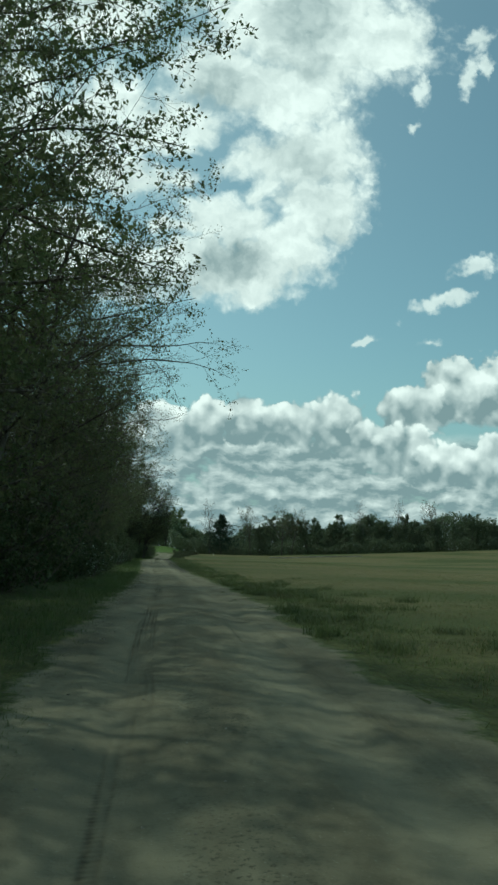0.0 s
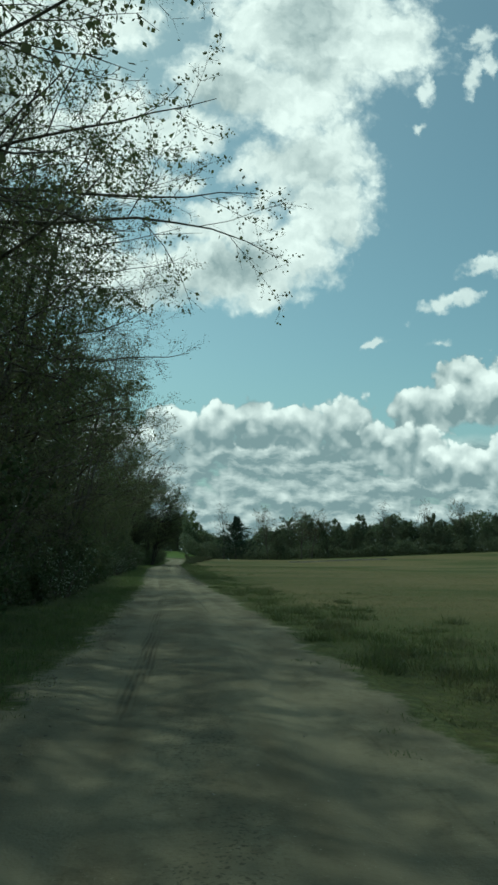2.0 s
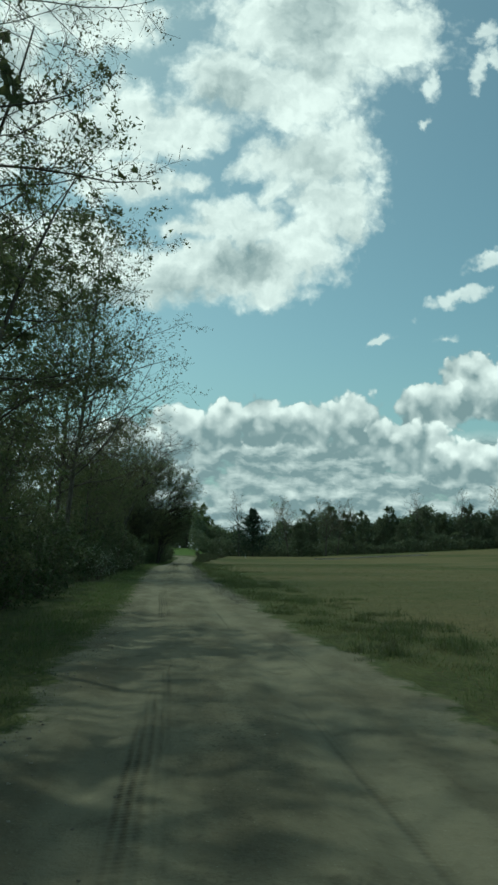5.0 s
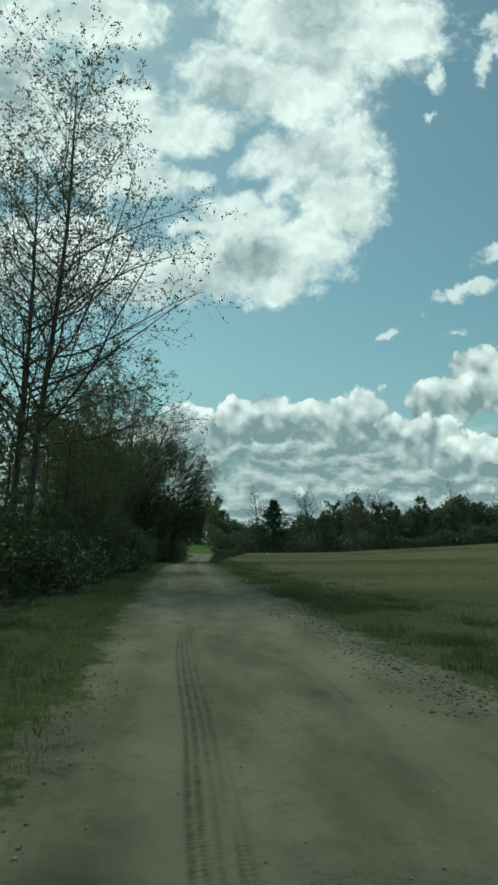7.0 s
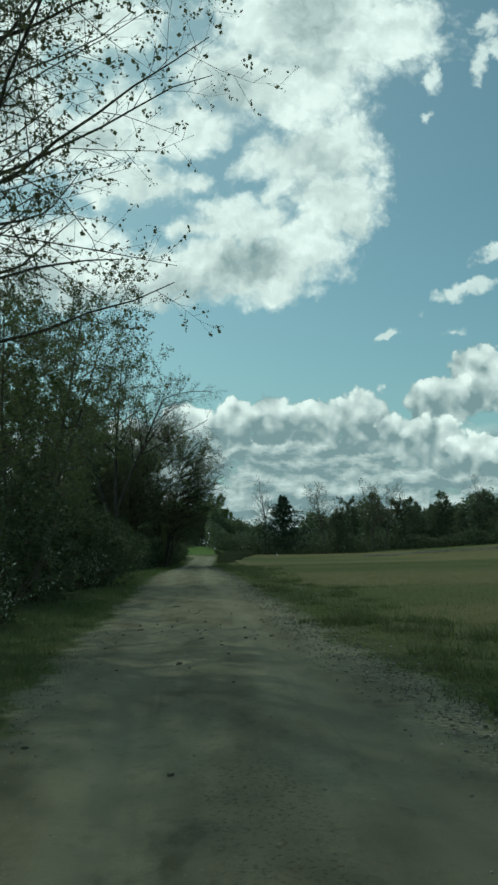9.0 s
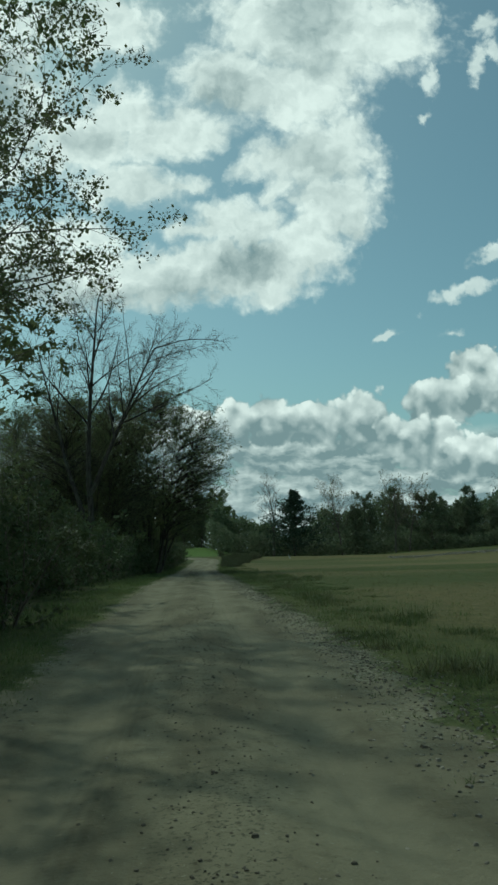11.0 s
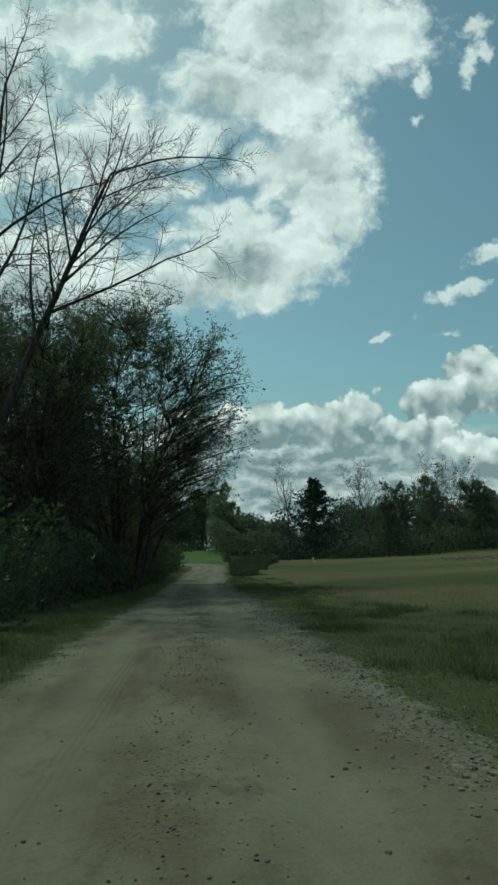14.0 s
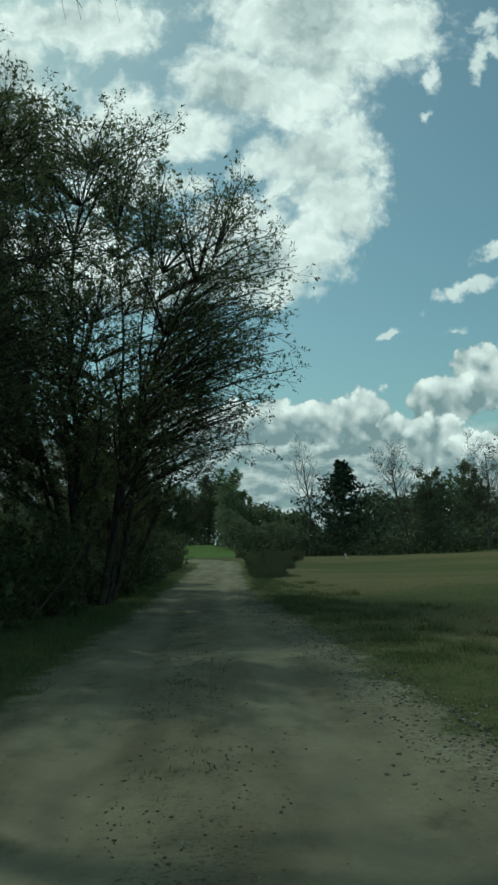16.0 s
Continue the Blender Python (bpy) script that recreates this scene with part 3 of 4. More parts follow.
def shrub(seed, height, label, stems=13, side=5, twig=5, leaves=10, leaf_size=0.115, leaf_mat=None, open_angle=0.75, name="shrub", extra=None):
    """A many-stemmed bush with leaves from the ground up."""
    rng = np.random.default_rng(seed)
    root = thing(name, label, "shrub", "roadside shrubs")
    stem = []
    for i in range(stems):
        a = rng.uniform(0, 6.28)
        o = rng.uniform(0.1, open_angle)
        stem.append(shoot(rng, (0.3 * math.cos(a), 0.3 * math.sin(a), -0.1), (o * math.cos(a), o * math.sin(a), 1), height * rng.uniform(0.7, 1.1),
                          0.018 * height ** 0.5, 6, 0.12, 0.0, 0.2))
    br = offspring(rng, stem, side, 0.08, 55, 0.42, 0.6, 3, 0.14, 0.02, (0, 0, 0), 0.3)
    tw = offspring(rng, br, twig, 0.1, 45, 0.45, 0.6, 1, 0.14, 0.0, (0, 0, 0), 0.4)
    v, f = join([tubes(stem, 4), tubes(br, 3), slivers(rng, tw)])
    tagged(child("brushwood", mesh_of("brushwood", v, f, TWIG), root), kind="stuff")
    v, f = leaf_tris(rng, along(rng, tw, leaves, 0.07, 0.0), leaf_size)
    tagged(child("foliage", mesh_of("foliage", v, [f], leaf_mat or SHRUB_LEAF), root, "dense small leaves"), kind="stuff")
    if extra:
        v, f = leaf_quads(rng, along(rng, tw, 2, 0.05, 0.5), leaf_size * 0.7)
        tagged(child("blossom", mesh_of("blossom", v, [f], extra), root, "pale opening blossom"), kind="stuff")
    return root


def wood_tree(seed, height, label, width=0.44, leaves=20, leaf_size=0.27, leaf_mat=None, limbs=22, first=0.12, bare=False, angle=55, bark=None, up=0.10):
    """A tree of the wood across the field."""
    rng = np.random.default_rng(seed)
    root = thing("tree", label, "tree", "wood across the field")
    trunk = [shoot(rng, (0, 0, -0.2), (0, 0, 1), height, height * 0.016, 8, 0.05, 0.05, 0.12)]
    limb = offspring(rng, trunk, limbs, first, angle, width, 0.5, 5, 0.10, up, (0, 0, 0), 0.2, 0.5)
    br = offspring(rng, limb, 5, 0.15, 45, 0.45, 0.55, 3, 0.12, up, (0, 0, 0), 0.3)
    tw = offspring(rng, br, 3 if not bare else 8, 0.15, 40, 0.5, 0.6, 1, 0.14, up, (0, 0, 0), 0.4)
    v, f = join([tubes(trunk, 7), tubes(limb, 4)])
    child("trunk", mesh_of("trunk", v, f, bark or BARK, True), root)
    v, f = join([tubes(br, 3), slivers(rng, tw, 0.014)])
    tagged(child("brushwood", mesh_of("brushwood", v, f, TWIG), root), kind="stuff")
    if leaves:
        v, f = leaf_tris(rng, along(rng, tw, leaves, 0.2, 0.0), leaf_size)
        tagged(child("foliage", mesh_of("foliage", v, [f], leaf_mat or FAR_LEAF), root), kind="stuff")
    return root


def conifer(seed, height, width):
    """A dark cedar-like conifer: tiers of drooping sprays round one stem."""
    rng = np.random.default_rng(seed)
    root = thing("conifer", "dark green pointed conifer at the edge of the field", "conifer", "wood across the field")
    trunk = [shoot(rng, (0, 0, -0.2), (0, 0, 1), height, 0.17, 10, 0.02, 0.05, 0.08)]
    limb = []
    for i in range(120):
        t = 0.05 + 0.93 * (i / 120)
        a = i * 2.4 + rng.normal(0, 0.3)
        reach = width * 0.5 * (1 - t) ** 0.9 * (0.80 + 0.28 * math.sin(t * 34)) * rng.uniform(0.6, 1.2) + 0.15
        limb.append(shoot(rng, (0, 0, t * height), (math.cos(a), math.sin(a), 0.25), reach, 0.035 * (1 - t) + 0.008, 4, 0.07, 0.04, 0.2))
    br = offspring(rng, limb, 7, 0.15, 45, 0.42, 0.6, 2, 0.1, 0.06, (0, 0, 0), 0.4)
    v, f = join([tubes(trunk, 7), tubes(limb, 3), tubes(br, 3)])
    child("trunk", mesh_of("trunk", v, f, BARK), root)
    v, f = leaf_quads(rng, along(rng, br + limb, 14, 0.08, 0.0), 0.25)
    tagged(child("foliage", mesh_of("foliage", v, [f], NEEDLE), root, "dense dark scale-like needles"), kind="stuff")
    return root


# ---- lie of the land ----
RISE_Y = (-60, 0, 18, 36, 54, 72, 90, 108, 126, 144, 160, 175, 182, 190, 196, 215, 300, 3000)
RISE_Z = (0.0, 0.0, 0.17, -0.13, -0.22, -0.05, -0.03, 0.15, 0.08, -0.06, 0.12, 0.60, 0.95, 1.45, 1.52, 1.55, 1.6, 1.6)
EDGE_Y = (-30, 13, 27, 40, 56, 75, 95, 110, 125, 145, 165, 178)
EDGE_L = (-1.15, -1.1, -0.95, -1.1, -1.15, -1.7, -2.05, -2.0, -1.7, -1.35, -0.45, 0.5)
EDGE_R = (2.2, 2.3, 2.6, 2.8, 2.45, 1.95, 2.0, 1.95, 2.1, 2.1, 2.9, 3.7)


def smooth_knots(y, ky, kz):
    y = np.asarray(y, dtype=float)
    return sum(np.interp(y + o, ky, kz) * w for o, w in ((-6, 0.15), (-3, 0.2), (0, 0.3), (3, 0.2), (6, 0.15)))


def step(a, lo, hi):
    t = np.clip((np.asarray(a, dtype=float) - lo) / (hi - lo), 0, 1)
    return t * t * (3 - 2 * t)


def ripple(x, y, seed=0.0):
    """A cheap smooth unevenness, about -1 to 1."""
    return (np.sin(x * 0.9 + 1.7 * np.sin(y * 0.37 + seed)) + np.sin(y * 0.8 + 1.3 * np.sin(x * 0.53 + 2 * seed)) + np.sin((x + y) * 1.9 + seed) * 0.6) / 2.6


def land(x, y):
    x, y = np.asarray(x, dtype=float), np.asarray(y, dtype=float)
    z = smooth_knots(y, RISE_Y, RISE_Z)
    far = step(y, 60, 190)
    z = z - 0.42 * step(x, 4, 12) * step(y, 150, 186) * step(-x, -42, -30)
    z = z + far * 0.055 * np.minimum(np.logaddexp(0, (x - 42) / 6) * 6, 90)
    z = z + 1.7 * step(y, 193, 238) * step(-x, -12, -2) * step(x, -160, -90)
    z = z + 0.035 * ripple(x, y) * (step(x, 2.5, 5) + step(-x, 2, 4)) * step(-np.abs(x), -300, -100)
    return z


def road_edges(y):
    return np.interp(y, EDGE_Y, EDGE_L), np.interp(y, EDGE_Y, EDGE_R)


# the road's middle line, with its bend to the left beyond the last trees
mid_y = np.arange(-30, 177, 0.3)
l, r = road_edges(mid_y)
line = list(zip((l + r) / 2, mid_y))
half = list((r - l) / 2)
heading, px, py = -0.07, line[-1][0], line[-1][1]
while px > -70:
    bend = 0.30 / 8.0 if heading < radians(80) and py > 178 else 0.0
    heading += bend
    px, py = px - 0.30 * math.sin(heading), py + 0.30 * math.cos(heading)
    line.append((px, py))
    half.append(max(1.55, half[-1] - 0.004))
line, half = np.array(line), np.array(half)

# ---- ground: one sheet to the horizon ----


def graded(lo, hi, fine, reach):
    core = np.arange(lo, hi + fine / 2, fine)
    out = []
    d, p = fine, hi
    while p < reach:
        d *= 1.22
        p += d
        out.append(p)
    less = []
    d, p = fine, lo
    while p > -reach:
        d *= 1.22
        p -= d
        less.append(p)
    return np.array(less[::-1] + list(core) + out)


gx, gy = graded(-8, 12, 0.45, 2600), graded(-10, 205, 0.8, 2600)
XX, YY = np.meshgrid(gx, gy)
ZZ = land(XX, YY)
el, er = road_edges(YY)
inside = step(XX, el + 0.05, el + 0.4) * step(-XX, -er + 0.05, -er + 0.4) * (YY < 178) * (YY > -29)
near = np.full(XX.shape, 99.0)
tail = line[line[:, 1] > 172]
sel = (YY > 165) & (YY < 215) & (XX < 12) & (XX > -80)
near[sel] = np.sqrt(((np.stack([XX[sel], YY[sel]], -1)[:, None] - tail[None, ::3]) ** 2).sum(-1)).min(1)
inside = np.maximum(inside, step(-near, -1.6, -1.2))
ZZ = ZZ - 0.07 * inside + 0.03 * (1 - inside) * step(-np.abs(XX), -30, -10)
nx, ny = len(gx), len(gy)
i = (np.arange(ny - 1)[:, None] * nx + np.arange(nx - 1)[None]).ravel()
ground = new("ground", mesh_of("ground", np.stack([XX, YY, ZZ], -1).reshape(-1, 3), [np.stack([i, i + 1, i + nx + 1, i + nx], -1)], GROUND, True))
tagged(ground, "flat meadow ground with dry and green grass", "ground", kind="structure")

# ---- road ----
cross = np.linspace(-1, 1, 41)
tang = unit(np.gradient(line, axis=0))
norm = np.stack([tang[:, 1], -tang[:, 0]], -1)
length = np.arange(len(line)) * 0.3
rag = 0.16 * np.sin(length * 0.9) * np.sin(length * 0.23 + 1) + 0.10 * np.sin(length * 2.7 + 2) + 0.06 * np.sin(length * 6.1)
rag2 = 0.16 * np.sin(length * 0.8 + 2) * np.sin(length * 0.31) + 0.10 * np.sin(length * 2.3) + 0.06 * np.sin(length * 5.3)
off = np.where(cross[None] < 0, cross[None] * (half + 0.35 + rag)[:, None], cross[None] * (half + 0.35 + rag2)[:, None])
px = line[:, 0, None] + norm[:, 0, None] * off
py = line[:, 1, None] + norm[:, 1, None] * off
pz = land(px, py)
wob = 0.14 * np.sin(length * 0.11)[:, None]
ruts = np.exp(-((off + 0.95 + wob) / 0.22) ** 2) + np.exp(-((off - 0.75 + wob) / 0.22) ** 2)
pz = pz + 0.035 - 0.03 * ruts + 0.004 * ripple(px * 3, py * 2.2) + 0.005 * ripple(px * 9, py * 7, 1.0) + 0.02 * np.exp(-(off / 0.4) ** 2)
pz = pz - 0.07 * step(np.abs(cross)[None] + 0 * off, 0.90, 1.0)
k, c = off.shape
i = (np.arange(k - 1)[:, None] * c + np.arange(c - 1)[None]).ravel()
me = mesh_of("road", np.stack([px, py, pz], -1).reshape(-1, 3), [np.stack([i, i + 1, i + c + 1, i + c], -1)], ROAD, True)
att = me.attributes.new("across", "FLOAT", "POINT")
att.data.foreach_set("value", off.astype(np.float32).ravel())
att = me.attributes.new("margin", "FLOAT", "POINT")
att.data.foreach_set("value", np.abs(cross[None] + 0 * off).astype(np.float32).ravel())
tagged(new("road", me), "sandy dirt road with tyre tracks and gravelly edges", "road", kind="structure")


def surface(x, y):
    """Height of what lies on top: the road with its ruts and crown, or the ground beside it."""
    lo, hi = road_edges(y)
    o, h = x - (lo + hi) / 2, (hi - lo) / 2
    w = 0.14 * np.sin((y + 30) * 0.11)
    z = 0.035 - 0.03 * (np.exp(-((o + 0.95 + w) / 0.22) ** 2) + np.exp(-((o - 0.75 + w) / 0.22) ** 2)) + 0.02 * np.exp(-(o / 0.4) ** 2)
    z = z - 0.07 * step(np.abs(o) / (h + 0.35), 0.90, 1.0) + 0.003 * ripple(x * 3, y * 2.2)
    side = 0.03 - 0.10 * step(x, lo + 0.05, lo + 0.4) * step(-x, -hi + 0.05, -hi + 0.4)
    return land(x, y) + np.maximum(z, side)


def place(ob, x, y, turn=0.0, scale=1.0, sink=0.0):
    """Stand a finished thing on the land."""
    ob.matrix_basis = pose(x, y, float(land(x, y)) - sink, 0, 0, turn) @ Matrix.Scale(scale, 4)
    return ob


def again(ob, x, y, turn=0.0, scale=1.0, label="", sink=0.0):
    c = copy_thing(ob, Matrix.Identity(4))
    place(c, x, y, turn, scale, sink)
    return tagged(c, label)


# ---- roadside trees ----
dice = random.Random(5)
TREE_LABEL = "twiggy roadside tree in young spring leaf"
kinds = [
    hedge_tree(11, 10.5, TREE_LABEL, leaves=6, leaf_size=0.07),
    hedge_tree(12, 12.5, TREE_LABEL, leaves=8, leaf_size=0.076, spread=0.42, tri=True),
    hedge_tree(13, 9.0, TREE_LABEL, leaves=9, spread=0.48, leaf_size=0.075, tri=True),
    hedge_tree(14, 11.0, TREE_LABEL, leaves=7, stems=4, limbs=40, spread=0.42, leaf_size=0.07, tri=True),
    hedge_tree(15, 12.5, "tall twiggy roadside tree with few buds", leaves=2, leaf_size=0.05, leaf_mat=BUD, spread=0.44, angle=66, tri=True, twig=13, side=9),
    hedge_tree(16, 12.5, "roadside tree with drooping leafy sprays high up", leaves=9, leaf_size=0.085, limbs=30, spread=0.42, first=0.48, angle=68),
    hedge_tree(17, 10.5, "shaded tree in thin leaf within the roadside wood", leaves=7, leaf_size=0.21, limbs=28, spread=0.42, side=5, twig=4, tri=True, lean=(0, 0, 0)),
]
ROW = (
    (0, -5.4, 3.5, 1.0), (3, -5.3, 8.0, 1.05), (1, -5.2, 12.0, 1.12), (2, -5.2, 16.0, 1.28), (0, -4.9, 20.0, 1.2), (4, -5.0, 24.0, 1.05),
    (0, -5.0, 32.0, 1.05), (4, -5.0, 36.0, 1.08), (2, -5.2, 40.0, 0.85), (4, -5.3, 44.0, 0.98), (3, -5.2, 48.0, 1.0), (2, -5.2, 52.0, 1.15), (3, -6.2, 56.5, 0.85), (2, -7.2, 61.0, 0.75), (2, -7.6, 66.0, 0.6),
    (3, -6.6, 26.5, 1.12), (1, -6.8, 35.0, 1.0), (4, -6.4, 39.0, 1.05), (4, -6.6, 46.5, 1.0), (2, -7.6, 71.0, 0.55), (2, -6.0, 86.0, 0.9), (3, -6.2, 91.0, 0.9), (2, -6.2, 95.5, 0.9), (5, -6.9, 98.5, 0.98), (2, -7.0, 107.0, 0.55),
)
used = set()
for kind_no, x, y, s in ROW:
    turn = dice.uniform(-35, 35)
    if kind_no in used:
        again(kinds[kind_no], x, y, turn, s)
    else:
        used.add(kind_no)
        place(kinds[kind_no], x, y, turn, s)
for q, (x, y) in enumerate(((-15, 133), (-17, 139), (-13, 146), (-19, 146), (-16, 152), (-22, 136))):
    again(kinds[4], x, y, 60 * q, 0.9)
BACK = [(-8.6 + 1.2 * (q % 2), 1.5 + 4.6 * q, 1.05) for q in range(12)] + [(-9.0 - 1.5 * (q % 2), 64 + 5.5 * q, 0.75) for q in range(3)]
BACK += [(-9.0 + (q % 2), 84 + 5.0 * q, 0.85) for q in range(5)]
for q, (x, y, size) in enumerate(BACK):
    if q == 0:
        place(kinds[6], x, y, 0, size)
    else:
        again(kinds[6], x + dice.uniform(-0.5, 0.5), y + dice.uniform(-1, 1), dice.uniform(-180, 180), size * dice.uniform(0.9, 1.1))

# one that hangs a long leafy branch over the road
place(hedge_tree(18, 10.5, "roadside tree with long leafy branches over the road", leaves=7, leaf_size=0.075, limbs=36, spread=0.48,
                 over=((8.3, (1, -0.1, 0.30), 8.0, -0.03), (9.0, (1, 0.0, 0.28), 7.2, -0.03), (9.5, (1, -0.25, 0.4), 6.4, -0.03))), -5.0, 28.3, 0)

# a budding tree with two straight stems and long low limbs over the road
place(hedge_tree(31, 21.0, "tall budding tree with straight stems and upswept branches", leaves=6, leaf_size=0.08, limbs=84, stems=2, spread=0.40,
                 lean=(0.04, -0.01, 0), leaf_mat=BUD, first=0.27, angle=56, girth=0.012, side=9, twig=8, up=0.03, split=True, tilt=0.03, curl=0.02, taper=0.55, sway=0.022,
                 clear=False, tuft=0.6, over=((7.4, (1, -0.15, 0.42), 8.6, -0.02), (8.6, (1, 0.1, 0.55), 8.8, -0.02), (10.0, (1, -0.35, 0.6), 8.0, -0.01), (6.4, (1, 0.2, 0.30), 7.2, -0.01))),
      -7.0, 79.5, 20)
# a tall bare tree with spreading limbs
place(bare_giant(41, "tall bare tree with long spreading grey limbs"), -6.2, 129.0, 0)
# the last clump before the bend: many stems that fan out into broad round crowns
END_LABEL = "tall many-stemmed tree in thin young leaf at the bend"


def vase_tree(seed, height, label, stems=9, fan=0.38, radius=7.3, boughs=640, leaves=4, leaf_size=0.085):
    """A clump of stems from one stool that fills a broad round crown with arching boughs and fine twigs."""
    rng = np.random.default_rng(seed)
    root = thing("tree", label, "tree", "roadside trees")
    trunk = []
    for i in range(stems):
        a = 2.4 * i + rng.normal(0, 0.2)
        o = fan * math.sqrt((i + 0.3) / stems)
        trunk.append(shoot(rng, (0.5 * math.cos(a), 0.5 * math.sin(a), -0.15), (o * math.cos(a), o * math.sin(a), 1), height * (0.92 - 0.25 * o / fan) * rng.uniform(0.92, 1.05),
                           0.12 * rng.uniform(0.75, 1.25), 12, 0.06, 0.015, 0.15))
    forks = np.concatenate([pts[2:] for pts, _ in trunk])
    limb = []
    while len(limb) < boughs:
        way_out = unit(rng.normal(size=3)) * rng.uniform(0.15, 1.0) ** 0.45
        goal = way_out * (radius, radius, height * 0.43) + (0, 0, height * 0.57)
        level = np.hypot(*(forks - goal)[:, :2].T)
        drop = goal[2] - forks[:, 2]
        cost = np.linalg.norm(forks - goal, axis=1) + 40.0 * (drop < 0.35 * level)
        p = forks[int(cost.argmin())]
        if goal[2] < height * 0.2 or cost.min() > 30:
            continue
        span = float(np.linalg.norm(goal - p))
        bow = p + (goal - p) * 0.5 + np.array((0, 0, 0.10 * span)) + rng.normal(0, 0.05 * span, 3)
        t = np.linspace(0, 1, 6)[:, None]
        limb.append(((1 - t) ** 2 * p + 2 * t * (1 - t) * bow + t * t * goal, (0.012 + 0.008 * span) * np.linspace(1, 0.2, 6)))
    sub_limb = offspring(rng, limb, 6, 0.25, 42, 0.40, 0.6, 2, 0.12, 0.04, (0, 0, 0), 0.35)
    tw = offspring(rng, sub_limb, 7, 0.08, 42, 0.55, 0.6, 1, 0.14, 0.04, (0, 0, 0), 0.4)
    for pts, rad in trunk:
        v, f = tubes([(pts, rad)], 8)
        child("trunk", mesh_of("trunk", v, [f], DARK_BARK, True), root)
    v, f = join([tubes(limb, 4), tubes(sub_limb, 3), slivers(rng, tw, 0.006)])
    tagged(child("brushwood", mesh_of("brushwood", v, f, DARK_BARK), root, "fine arching twigs"), kind="stuff")
    v, f = leaf_tris(rng, along(rng, tw, leaves, 0.04, 0.4), leaf_size)
    tagged(child("foliage", mesh_of("foliage", v, [f], LEAF), root, "small young spring leaves"), kind="stuff")
    return root


end_a = place(vase_tree(51, 16.6, END_LABEL), -3.2, 143.5, 0)
again(end_a, -7.3, 134.8, 150, 0.82, "many-stemmed tree in thin young leaf beside the bare tree")
again(end_a, -11.5, 144.0, 260, 0.95)
end_b = place(vase_tree(52, 9.5, "slender many-stemmed tree at the bend", stems=6, fan=0.25, radius=2.7, boughs=220), -3.2, 151.5, 40)
again(end_b, -3.6, 158.5, 100, 0.85)
again(kinds[3], -8.2, 141.0, 140, 1.15)
again(kinds[3], -10.5, 136.0, 60, 1.1)
again(kinds[3], -7.0, 138.5, 250, 1.05)
for x, y, size in ((-5.6, 157, 0.85), (-6.2, 163, 0.8), (-6.0, 169, 0.75), (-6.4, 175, 0.75), (-9.5, 160, 0.95), (-10, 170, 0.95)):
    again(kinds[2], x, y, 7 * y, size)
# ---- roadside shrubs ----
SHRUB_LABEL = "dense leafy roadside shrub on the grass verge"
bushes = [
    shrub(71, 2.6, SHRUB_LABEL),
    shrub(72, 3.4, SHRUB_LABEL, stems=15),
    shrub(73, 2.0, SHRUB_LABEL, stems=12, leaves=10),
    shrub(74, 2.6, "shrub with pale opening blossom on the verge", leaves=4, extra=BLOSSOM),
]
SHRUB_PLACE = [(0, -4.2, 2.0, 1.0), (1, -4.6, 6.0, 1.0), (2, -4.0, 9.0, 1.0), (3, -3.9, 42.0, 1.0)]
y = 12.0
while y < 152:
    if not (40 < y < 44):
        SHRUB_PLACE.append((dice.choice((0, 1, 1, 2)), -4.7 + dice.uniform(-0.4, 0.3) - 0.4 * (60 < y < 125), y, dice.uniform(0.6, 1.2)))
    y += dice.uniform(2.8, 4.0)
SHRUB_PLACE += [(dice.choice((0, 1)), float(road_edges(152 + 2.9 * q)[0]) - 1.9 + dice.uniform(-0.2, 0.2), 152 + 2.9 * q, 0.9) for q in range(9)]
SHRUB_PLACE += [(1, -6.3, 112.0, 0.8), (2, -6.9, 118.0, 1.2), (0, -7.6, 123.5, 0.95), (1, -8.2, 127.0, 0.7)]
SHRUB_PLACE += [(1, -3.9, 139.5, 0.8), (0, -3.5, 144.5, 0.8), (2, -3.3, 147.5, 1.0), (1, -3.4, 150.0, 0.75)]
SHRUB_PLACE += [(3, -4.2, 73.0, 0.9), (3, -4.0, 79.0, 0.75), (1, -3.7, 95.5, 0.85), (3, -4.3, 93.0, 0.7)]
SHRUB_PLACE += [(dice.choice((0, 1, 2)), -7.5 + dice.uniform(-1.2, 1.2), 4 + 17 * q, dice.uniform(1.0, 1.4)) for q in range(8)]
used = set()
for kind_no, x, y, s in SHRUB_PLACE:
    turn = dice.uniform(0, 360)
    if kind_no in used:
        again(bushes[kind_no], x, y, turn, s, sink=0.3 * s)
    else:
        used.add(kind_no)
        place(bushes[kind_no], x, y, turn, s, 0.3 * s)

# brambles right of the road before the bend
bramble = shrub(81, 1.0, "low brown-green bramble thicket beside the field", stems=14, leaves=6, leaf_size=0.07, leaf_mat=BRAMBLE, open_angle=1.5, name="bramble")
first = True
for q in range(70):
    y = 158 + 0.46 * q + dice.uniform(-0.8, 0.8)
    f = q / 70
    x = float(road_edges(y)[1]) + 0.8 + dice.uniform(0.0, 1.0 + 4.4 * f)
    s = 0.3 + 0.15 * f + dice.uniform(0.0, 0.2 + 0.55 * f * f)
    if first:
        place(bramble, x, y, 0, s)
        first = False
    else:
        again(bramble, x, y, dice.uniform(0, 360), s)

